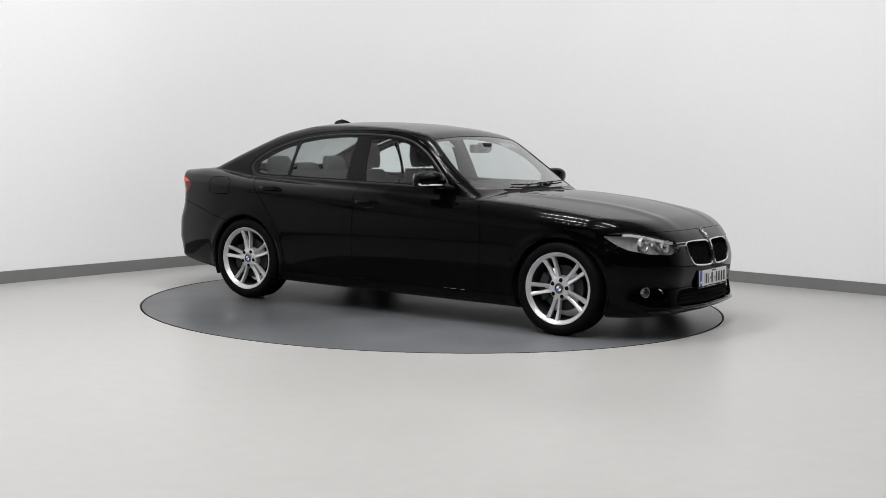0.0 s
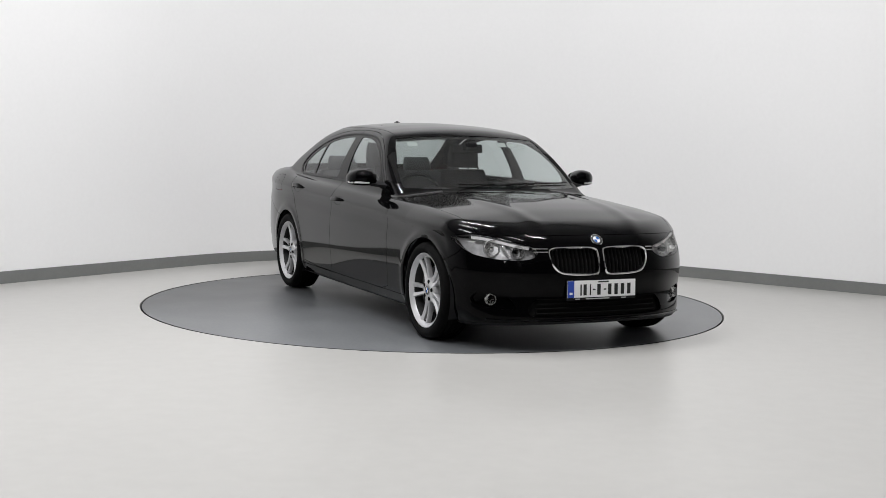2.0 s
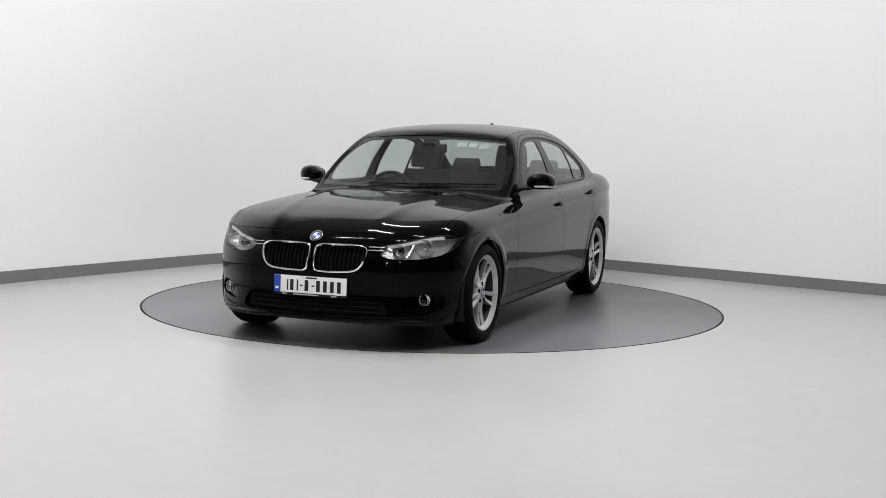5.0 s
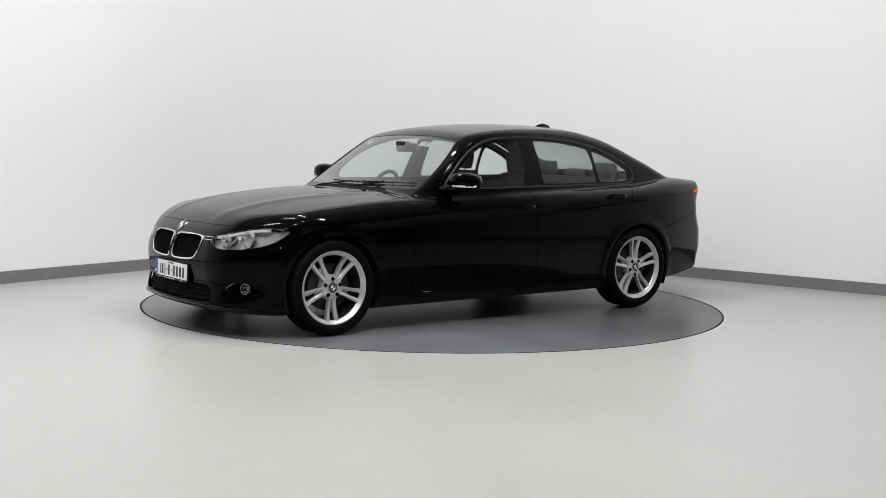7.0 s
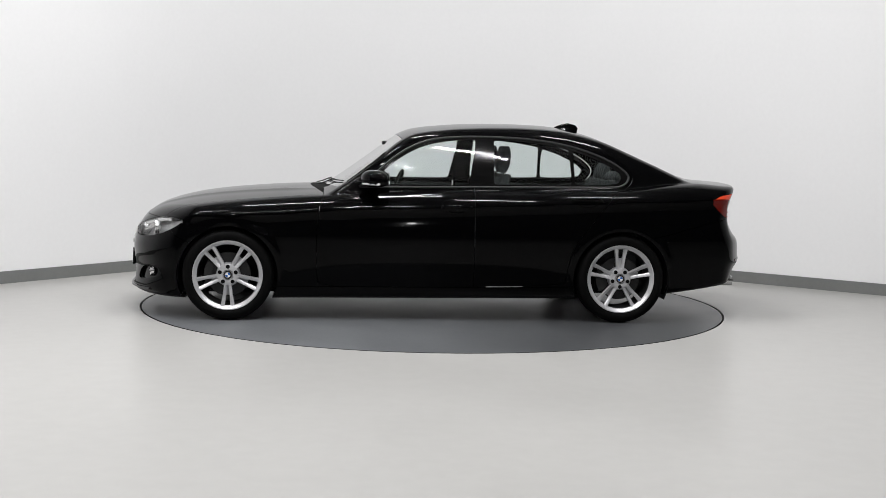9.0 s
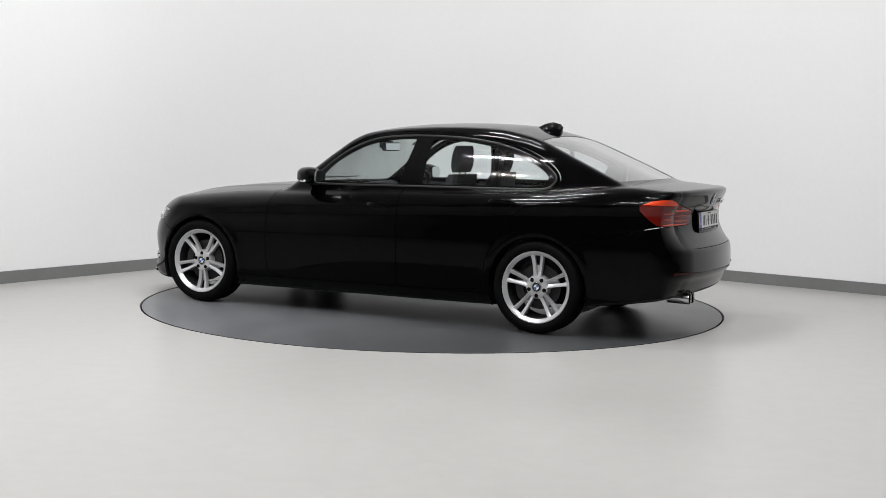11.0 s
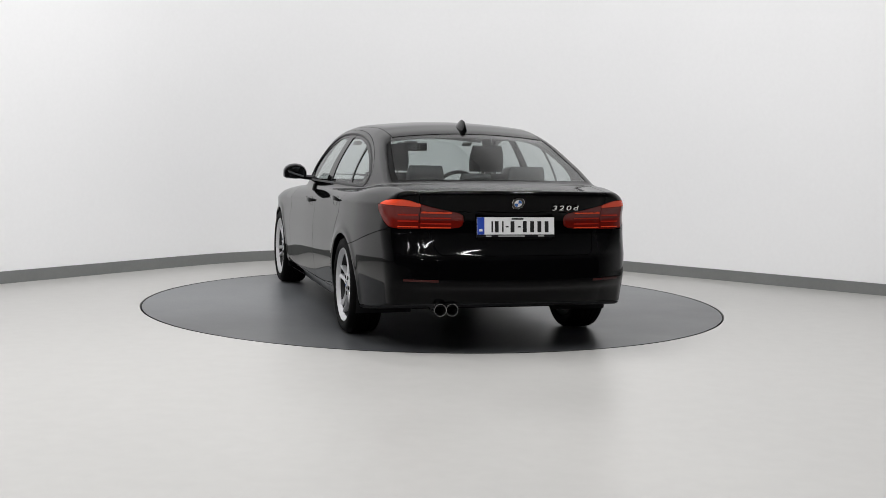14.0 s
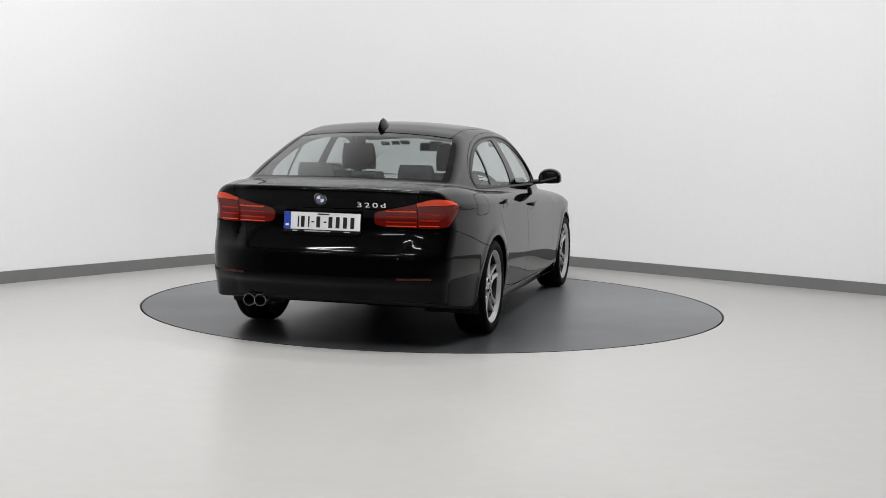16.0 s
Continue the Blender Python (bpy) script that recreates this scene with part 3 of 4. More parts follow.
def cut(verts, polys, name):
    f = fields(verts, name)[name]
    f = np.where(np.abs(f) < 0.0012, 0.0, f)
    f = f.tolist()
    pts, made, res = verts.tolist(), {}, []
    for p in polys:
        s = [f[i] for i in p]
        if min(s) >= 0 or max(s) <= 0 or max(s) > 5:
            res.append(p)
            continue
        lo, hi = [], []
        for k, i in enumerate(p):
            j = p[(k + 1) % len(p)]
            a, b = f[i], f[j]
            if a <= 0:
                lo.append(i)
            if a >= 0:
                hi.append(i)
            if a * b < 0:
                key = (i, j) if i < j else (j, i)
                if key not in made:
                    t = a / (a - b)
                    made[key] = len(pts)
                    pts.append([pts[i][c] + (pts[j][c] - pts[i][c]) * t for c in range(3)])
                lo.append(made[key])
                hi.append(made[key])
        res.extend(tuple(q) for q in (lo, hi) if len(q) > 2)
    return np.array(pts), res


def panel_names(c):
    F = {k: v < 0 for k, v in fields(c).items()}
    x, y, z = c.T
    ay = np.abs(y)
    name = np.full(len(c), "side_frame", dtype=object)

    def put(m, n):
        name[m] = n

    put((x > 0.6) & (z < 0.98), "fender")
    put(F["hood_side"] & (x > 0.6) & ~F["bumper_f"] & (z > 0.6), "bonnet")
    put(~F["hood_rear"] & (x > 0.3) & (x < 0.95) & (z > 0.85) & (ay < HOOD_SIDE(x)), "cowl")
    put(F["hood_rear"] & F["hood_side"] & (x > 0.55) & (z > 0.85), "bonnet")
    put(F["bumper_f"] & (x > 1.2), "front_bumper")
    put(F["bumper_r"] & (x < -1.2), "rear_bumper")
    put(F["roof"], "roof")
    put(F["lid"], "boot_lid")
    put(F["sill"] & (np.abs(x) < 1.3), "sill")
    put(F["doors"] & ~F["split"], "front_door")
    put(F["doors"] & F["split"], "rear_door")
    put(F["dlo"], "window_trim")
    put(F["screen"], "windscreen")
    put(F["backlight"], "rear_window")
    put(F["flap"], "fuel_flap")
    put(F["glass_f"], "front_door_window")
    put(F["glass_r"], "rear_door_window")
    put(F["glass_q"], "quarter_window")
    put(F["headlamp"], "headlamp")
    put(F["taillamp"] & ~F["lamp_split"] & F["lamp_upper"], "tail_lamp")
    put(F["taillamp"] & ~F["lamp_split"] & ~F["lamp_upper"], "tail_lamp_upper")
    put(F["taillamp"] & F["lamp_split"], "lid_lamp")
    put(F["kidney"], "kidney")
    put(F["intake"] & (x > 1.9), "intake")
    put(F["fogbay"], "fogbay")
    put(F["under"], "underbody")
    put((F["arch_f"] | F["arch_r"]) & (ay > 0.45), "wheel_opening")
    return name


skin_v, skin_p = skin(0.021)
for cut_name in CUTS:
    skin_v, skin_p = cut(skin_v, skin_p, cut_name)
skin_v = settle(skin_v, 2)
skin_n = slope(skin_v, 0.003)
skin_n /= np.linalg.norm(skin_n, axis=1)[:, None]
centres = np.array([skin_v[list(p)].mean(0) for p in skin_p])
skin_names = panel_names(centres)
TWO_SIDED = ("fender", "front_door", "rear_door", "window_trim", "front_door_window", "rear_door_window", "quarter_window", "headlamp", "tail_lamp", "tail_lamp_upper", "lid_lamp", "kidney", "fogbay", "sill")
groups = {}
for p, n, c in zip(skin_p, skin_names, centres):
    groups.setdefault((n, (1 if c[1] > 0 else -1) if n in TWO_SIDED else 0), []).append(p)


def panel(key, title, material, parent, label="", gap=0.0022, depth=0.014, sink=0.0, edge_up=0.5):
    """One sheet of the skin as a mesh: edges drawn in by gap and turned inwards by depth, all set back by sink."""
    faces = groups[key]
    used = sorted({i for p in faces for i in p})
    at = {i: k for k, i in enumerate(used)}
    v, n = skin_v[used].copy(), skin_n[used].copy()
    edges = {}
    for p in faces:
        for i, j in zip(p, p[1:] + p[:1]):
            edges[(at[i], at[j])] = p
    rim = [(i, j) for i, j in edges if (j, i) not in edges]
    inward = np.zeros_like(v)
    for i, j in rim:
        mid = v[[at[k] for k in edges[(i, j)]]].mean(0)
        e = v[j] - v[i]
        d = mid - v[i]
        d = d - e * (d @ e) / max(e @ e, 1e-12)
        d = d / max(np.linalg.norm(d), 1e-9)
        inward[i] += d
        inward[j] += d
    length = np.linalg.norm(inward, axis=1)
    m = length > 1e-6
    inward[m] /= length[m][:, None]
    v = v + inward * gap - n * sink
    vs, ns, fs = v.tolist(), n.tolist(), [tuple(at[i] for i in p) for p in faces]
    if depth:
        top, low = {}, {}
        for i in sorted({k for e in rim for k in e}):
            top[i] = len(vs)
            vs.append(v[i].tolist())
            ns.append((n[i] * edge_up - inward[i]).tolist())
            low[i] = len(vs)
            vs.append((v[i] - n[i] * depth + inward[i] * 0.002).tolist())
            ns.append((-inward[i]).tolist())
        for i, j in rim:
            fs.append((top[j], top[i], low[i], low[j]))
    me = bpy.data.meshes.new(title)
    me.from_pydata(vs, [], fs)
    me.polygons.foreach_set("use_smooth", [True] * len(fs))
    me.materials.append(material)
    me.validate()
    if len(me.vertices) == len(ns):
        a = np.array(ns)
        me.normals_split_custom_set_from_vertices((a / np.maximum(np.linalg.norm(a, axis=1), 1e-9)[:, None]).tolist())
    me.update()
    ob = new(title, me)
    ob.parent = parent
    return tagged(ob, label) if label else ob


def skin_at(a, b, way, start=1.2):
    """The skin's place and outward normal: way "y" from the side at (x, z), "x" from the front and "-x" from behind at (y, z), "z" from above at (x, y)."""
    t = np.linspace(2.7, -0.2, 2901)
    if way == "y":
        p = np.stack([np.full_like(t, a), t, np.full_like(t, b)], -1)
    elif way == "x":
        p = np.stack([t, np.full_like(t, a), np.full_like(t, b)], -1)
    elif way == "-x":
        p = np.stack([-t, np.full_like(t, a), np.full_like(t, b)], -1)
    else:
        p = np.stack([np.full_like(t, a), np.full_like(t, b), t], -1)
    k = np.argmax(shell(*p.T) < 0)
    q = settle(p[k:k + 1], 2)
    n = slope(q)[0]
    return Vector(q[0]), Vector(n / np.linalg.norm(n))


def flip(v, s):
    return Vector((v.x, v.y * s, v.z))


for key, title, material, label in (("bonnet", "bonnet", PAINT, ""), ("roof", "roof", PAINT, ""), ("boot_lid", "boot_lid", PAINT, ""), ("front_bumper", "front_bumper", PAINT, ""),
                                    ("rear_bumper", "rear_bumper", PAINT, ""), ("side_frame", "side_frame", PAINT, "black pillars, roof rails and rear quarters"), ("cowl", "cowl", GROOVE, "black plastic cowl under the windscreen"),
                                    ("windscreen", "windscreen", SCREEN, "clear windscreen"), ("rear_window", "rear_window", SCREEN, "clear rear window"), ("intake", "intake_grille", GROOVE, "black plastic lower intake"),
                                    ("underbody", "underbody", PLASTIC, "black plastic underbody"), ("fuel_flap", "fuel_flap", PAINT, "")):
    is_glass = material is SCREEN
    ob = panel((key, 0), title, material, car, label, 0.001 if is_glass else 0.0022, 0.0 if is_glass else 0.014, 0.003 if is_glass else 0.03 if key == "intake" else 0.0)
    if title == "boot_lid":
        boot_lid = ob
    if title == "front_bumper":
        front_bumper = ob
    if title == "rear_bumper":
        rear_bumper = ob
    if title == "windscreen":
        windscreen = ob
    if title == "bonnet":
        bonnet = ob
doors = {}
for s in (1, -1):
    panel(("fender", s), "front_wing", PAINT, car)
    panel(("sill", s), "sill", PAINT, car)
    doors["f", s] = panel(("front_door", s), "front_door", PAINT, car)
    doors["r", s] = panel(("rear_door", s), "rear_door", PAINT, car)
    panel(("window_trim", s), "window_trim", TRIM, car, "gloss black window surround and centre pillar", 0.0008, 0.008, 0.003, 4.0)
    ring = smooth_ring(DLO_RING, 2)
    bm = bmesh.new()
    secs = []
    for k, (bx, bz) in enumerate(ring + ring[:1]):
        q, nn = skin_at(bx, bz, "y")
        ahead, back = ring[(k + 1) % len(ring)], ring[(k - 1) % len(ring)]
        tang = Vector((ahead[0] - back[0], 0, ahead[1] - back[1])).normalized()
        across = nn.cross(tang).normalized()
        secs.append([flip(q + across * a + nn * b, s) for a, b in ((-0.009, -0.004), (-0.007, 0.002), (0.0, 0.0045), (0.007, 0.002), (0.009, -0.004))])
    loft(bm, secs, False)
    part("window_bead", bm, BEAD, car, "satin black bead round the side windows")
    panel(("front_door_window", s), "window", GLASS, doors["f", s], "clear side window", 0.0, 0.0, 0.008)
    panel(("rear_door_window", s), "window", GLASS, doors["r", s], "clear side window", 0.0, 0.0, 0.008)
    panel(("quarter_window", s), "quarter_window", GLASS, doors["r", s], "small fixed corner pane", 0.0, 0.0, 0.008)


def facing(p, n, roll_up=(0, 0, 1)):
    """A pose at p whose y axis points along n, its z axis as near up as can be."""
    n = Vector(n).normalized()
    x = n.cross(Vector(roll_up)).normalized()
    z = x.cross(n)
    m = Matrix((x, n, z)).transposed().to_4x4()
    m.translation = p
    return m


# ---- wheels ----
def wheel(turn):
    """A wheel about the y axis with its outer face towards +y, one pair of spokes pointing to the angle turn."""
    bm = bmesh.new()
    lathe(bm, [(0.244, 0.086), (0.2475, 0.094), (0.2445, 0.100), (0.239, 0.099), (0.2325, 0.091), (0.224, 0.086), (0.216, 0.074), (0.220, 0.066), (0.240, 0.068)], 64, None, True)
    lathe(bm, [(0.0, 0.066), (0.033, 0.066), (0.037, 0.075), (0.060, 0.0755), (0.076, 0.070), (0.084, 0.052), (0.086, 0.02), (0.0, 0.02)], 40)
    top = link_bm("wheel", bm, ALLOY)
    top.parent = car
    tagged(top, "silver alloy wheel with five pairs of spokes")
    bm = bmesh.new()
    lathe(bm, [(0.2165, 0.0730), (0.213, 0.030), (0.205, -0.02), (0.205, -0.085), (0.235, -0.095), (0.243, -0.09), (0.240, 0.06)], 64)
    part("rim_barrel", bm, BARREL, top, "inner rim barrel with its shade put into the colour")
    for k in range(5):
        a = turn + k * 2 * math.pi / 5
        for s in (-1, 1):
            bm = bmesh.new()
            secs = []
            for i in range(11):
                u = i / 10
                r = 0.060 + 0.177 * u
                off = s * (0.0135 + 0.0235 * u)
                w = 0.0138 - 0.0022 * math.sin(math.pi * u) + 0.0035 * u ** 3
                y = 0.074 - 0.008 * math.sin(math.pi * u) + 0.016 * u ** 2
                prof = [(-w * 0.9, -0.034), (-w, -0.006), (-w * 0.75, 0.0), (w * 0.15, -0.002), (w, -0.010), (w * 0.9, -0.034)]
                if s > 0:
                    prof = [(-q, h) for q, h in prof[::-1]]
                sec = []
                for q, h in prof:
                    tang = off + q
                    sec.append(Vector((r * math.cos(a) - tang * math.sin(a), y + h, r * math.sin(a) + tang * math.cos(a))))
                secs.append(sec)
            loft(bm, secs)
            part("spoke", bm, ALLOY, top)
        bm = bmesh.new()
        secs = []
        for i in range(7):
            u = i / 6
            rr, half = 0.062 + 0.085 * u, 0.012 + 0.008 * u
            lift = 0.056 - 0.020 * u
            secs.append([Vector((rr * math.cos(a) - q * math.sin(a), lift + h, rr * math.sin(a) + q * math.cos(a))) for q, h in ((-half, -0.022), (-half, 0.002), (0.0, -0.008), (half, 0.002), (half, -0.022))])
        loft(bm, secs)
        part("spoke_web", bm, ALLOY, top)
    bm = bmesh.new()
    prof = [(0.2435, 0.090), (0.249, 0.101), (0.262, 0.1075), (0.280, 0.110), (0.297, 0.106), (0.309, 0.096), (0.316, 0.082)]
    for g in (0.055, 0.018, -0.018, -0.055):
        prof += [(0.3185, g + 0.006), (0.312, g + 0.004), (0.312, g - 0.004), (0.3185, g - 0.006)]
    prof += [(0.316, -0.082), (0.309, -0.096), (0.297, -0.106), (0.280, -0.110), (0.249, -0.101), (0.2435, -0.09)]
    lathe(bm, prof, 72)
    part("tyre", bm, RUBBER, top, "black low-profile tyre")
    bm = bmesh.new()
    lathe(bm, [(0.06, 0.018), (0.155, 0.018), (0.157, 0.006), (0.157, -0.006), (0.06, -0.006)], 48)
    part("brake_disc", bm, DISC, top, "dull iron brake disc")
    bm = bmesh.new()
    secs = []
    for i in range(9):
        a = radians(-35 + 70 * i / 8)
        secs.append([Vector((r * math.cos(a), h, r * math.sin(a))) for r, h in ((0.115, -0.02), (0.115, 0.036), (0.17, 0.036), (0.175, -0.02))])
    loft(bm, secs)
    part("brake_caliper", bm, DISC, top, "grey iron brake caliper")
    for k in range(5):
        a = turn + (k + 0.5) * 2 * math.pi / 5
        # Bolt hole drawn as a raised disc, its inner shade in the colour.
        bm = bmesh.new()
        m = Matrix.Translation((0.058 * math.cos(a), 0, 0.058 * math.sin(a)))
        lathe(bm, [(0.0, 0.0765), (0.008, 0.0765), (0.010, 0.0755), (0.010, 0.0772), (0.0135, 0.0775), (0.0145, 0.0735)], 16, m)
        part("wheel_bolt", bm, GROOVE, top, "proud dark disc coloured as a shaded bolt hole")
    cap = roundel(0.031, top, facing((0, 0.0775, 0), (0, 1, 0)), "centre_cap")
    return top


def roundel(r, parent, m, name="roundel"):
    """A round emblem: ring and blue and white quarters, facing +y of the pose m."""
    bm = bmesh.new()
    lathe(bm, [(r, -0.004), (r, 0.001), (r * 0.95, 0.0025), (r * 0.93, 0.001)], 32, m)
    n0 = len(bm.faces)
    lathe(bm, [(r * 0.93, 0.001), (r * 0.62, 0.0012)], 32, m)
    bm.faces.ensure_lookup_table()
    for f in bm.faces[n0:]:
        f.material_index = 1
    lathe(bm, [(r * 0.62, 0.0012), (r * 0.62, 0.002), (r * 0.58, 0.002), (r * 0.58, 0.0014)], 32, m)
    for q in range(4):
        c = bm.verts.new(m @ Vector((0, 0.0014, 0)))
        arc = [bm.verts.new(m @ Vector((r * 0.58 * math.cos(math.pi / 2 * (q + i / 8)), 0.0014, r * 0.58 * math.sin(math.pi / 2 * (q + i / 8))))) for i in range(9)]
        for i in range(8):
            bm.faces.new((c, arc[i], arc[i + 1])).material_index = 2 if q % 2 else 3
    return part(name, bm, [CHROME, INK, PALE_BLUE, WHITE], parent, "round blue and white emblem", False)


for wx, side, turn in ((WHEEL_X, 1, 270), (-WHEEL_X, 1, 90), (WHEEL_X, -1, 258), (-WHEEL_X, -1, 97)):
    w = wheel(radians(turn if side > 0 else 180 - turn))
    w.matrix_basis = Matrix.Translation((wx, side * WHEEL_Y, 0.3185)) @ (Matrix.Identity(4) if side > 0 else Matrix.Rotation(math.pi, 4, "Z"))
    bm = bmesh.new()
    m = Matrix.Translation((wx, 0, WHEEL_Z))
    lathe(bm, [(0.0, side * 0.50), (0.358, side * 0.50), (0.358, side * 0.868)], 40, m, False, radians(-24), radians(204))
    part("wheel_arch_liner", bm, PLASTIC, car, "black plastic wheel arch liner")

# ---- front: headlamps, grille, fog lamps, plate ----
for s in (1, -1):
    lamp = panel(("headlamp", s), "headlamp", HOUSING, car, "clear headlamp with two round chambers", 0.001, 0.0, 0.055)
    panel(("headlamp", s), "lens", CLEAR, lamp, "clear headlamp lens", 0.001, 0.012, 0.002)
    for y, z, r, back in ((0.535, 0.617, 0.039, 0.040), (0.665, 0.636, 0.050, 0.046)):
        p, n = skin_at(y, z, "x")
        m = facing(flip(p, s) + Vector((-back, 0, 0)), (1, 0.12 * s, 0.02))
        bm = bmesh.new()
        lathe(bm, [(r * 0.22, -0.028), (r * 0.55, -0.022), (r * 0.85, -0.006), (r, 0.018), (r * 1.06, 0.018), (r * 1.06, -0.01)], 32, m)
        bowl = part("reflector", bm, REFLECTOR, lamp, "bright round reflector bowl")
        bm = bmesh.new()
        lathe(bm, [(r * 0.30, -0.026), (r * 0.30, -0.004), (r * 0.2, 0.002), (0.0, 0.003)], 20, m)
        part("bulb", bm, TRIM if r < 0.04 else CHROME, bowl, "bulb cover")
    bm = bmesh.new()
    secs = []
    for y, z in ((0.47, 0.648), (0.52, 0.656), (0.58, 0.669), (0.63, 0.683), (0.68, 0.695), (0.72, 0.702), (0.755, 0.704)):
        p, n = skin_at(y, z, "x")
        p = flip(p, s)
        secs.append([p + Vector((-0.012, 0, 0.002)), p + Vector((-0.012, 0, -0.016)), p + Vector((-0.035, 0, -0.018)), p + Vector((-0.035, 0, 0.002))])
    loft(bm, secs)
    part("light_guide", bm, BROW, lamp, "white light guide brow")
    bm = bmesh.new()
    secs = []
    for y, z in ((0.588, 0.585), (0.602, 0.612), (0.609, 0.637), (0.612, 0.660)):
        p, n = skin_at(y, z, "x")
        p = flip(p, s)
        secs.append([p + Vector((-0.014, 0.006, 0)), p + Vector((-0.014, -0.006, 0)), p + Vector((-0.05, -0.006, 0)), p + Vector((-0.05, 0.006, 0))])
    loft(bm, secs)
    part("divider", bm, REFLECTOR, lamp, "bright divider")

    grille = panel(("kidney", s), "kidney_grille", GROOVE, front_bumper, "black kidney grille in a chrome frame", 0.0, 0.0, 0.045)
    ring = smooth_ring([(0.020, 0.625), (0.035, 0.643), (0.10, 0.648), (0.27, 0.647), (0.335, 0.643), (0.358, 0.622), (0.352, 0.575), (0.335, 0.525), (0.295, 0.494), (0.22, 0.484), (0.08, 0.481), (0.035, 0.486), (0.020, 0.51)], 2)
    bm = bmesh.new()
    secs = []
    cy, cz = 0.185, 0.565
    for y, z in ring + ring[:1]:
        p, n = skin_at(y, z, "x")
        d = Vector((0, y - cy, (z - cz) * 1.6)).normalized()
        p = flip(p, s)
        d.y *= s
        secs.append([p + d * 0.007 - Vector((0.008, 0, 0)), p + d * 0.006 + Vector((0.005, 0, 0)), p + Vector((0.009, 0, 0)), p - d * 0.006 + Vector((0.005, 0, 0)), p - d * 0.008 - Vector((0.03, 0, 0))])
    loft(bm, secs, False)
    part("frame", bm, CHROME, grille, "chrome surround")
    for k in range(11):
        y = 0.045 + 0.028 * k
        zz = np.linspace(0.46, 0.67, 200)
        ok = zz[KIDNEY(np.full(200, y), zz) < -0.004]
        if len(ok) < 4:
            continue
        p, n = skin_at(y, (ok[0] + ok[-1]) / 2, "x")
        q0, _ = skin_at(y, ok[0], "x")
        q1, _ = skin_at(y, ok[-1], "x")
        bm = bmesh.new()
        loft(bm, [[Vector((q.x - b, s * (y + h), q.z)) for b, h in ((0.012, 0.0), (0.016, 0.004), (0.042, 0.004), (0.042, -0.004), (0.016, -0.004))] for q in (q0, p, q1)])
        part("slat", bm, GROOVE, grille)
    for z in (0.622, 0.641):
        bm = bmesh.new()
        pts = []
        for k in range(7):
            p, n = skin_at(0.362 + 0.016 * k, z, "x")
            pts.append(flip(p + n * 0.002, s))
        tube(bm, pts, 0.0032, 8)
        part("bridge_bar", bm, SATIN, front_bumper, "slim bright bar from grille to headlamp")
    bay = panel(("fogbay", s), "fog_lamp_recess", PAINT, front_bumper, "black fog lamp recess", 0.0, 0.0, 0.024)
    p, n = skin_at(0.688, 0.322, "x")
    m = facing(flip(p, s) + Vector((-0.012, 0, 0)), (1, 0.25 * s, 0))
    bm = bmesh.new()
    lathe(bm, [(0.010, -0.025), (0.028, -0.018), (0.034, 0.002), (0.035, 0.002), (0.035, -0.02)], 32, m)
    fog = part("fog_lamp", bm, REFLECTOR, front_bumper, "round clear fog lamp")
    bm = bmesh.new()
    lathe(bm, [(0.0, 0.010), (0.022, 0.008), (0.036, 0.004)], 32, m)
    part("lens", bm, CLEAR, fog)

for z in (0.24, 0.27, 0.30):
    bm = bmesh.new()
    secs = []
    for k in range(17):
        y = -0.44 + 0.055 * k
        p, n = skin_at(abs(y), z, "x")
        secs.append([Vector((p.x - b, y, z + h)) for b, h in ((0.012, 0.002), (0.012, -0.002), (0.03, -0.005), (0.03, 0.005))])
    loft(bm, secs)
    part("intake_slat", bm, GROOVE, front_bumper)
# body-coloured lip above the lower intake
bm = bmesh.new()
secs = []
for k in range(25):
    y = -0.72 + 0.06 * k
    p, n = skin_at(abs(y), 0.205, "x")
    secs.append([Vector((p.x + a, y, 0.200 + h)) for a, h in ((-0.02, 0.012), (0.010, 0.006), (0.016, 0.0), (0.010, -0.006), (-0.02, -0.012))])
loft(bm, secs)
part("lip", bm, PAINT, front_bumper, "body-coloured lower lip")


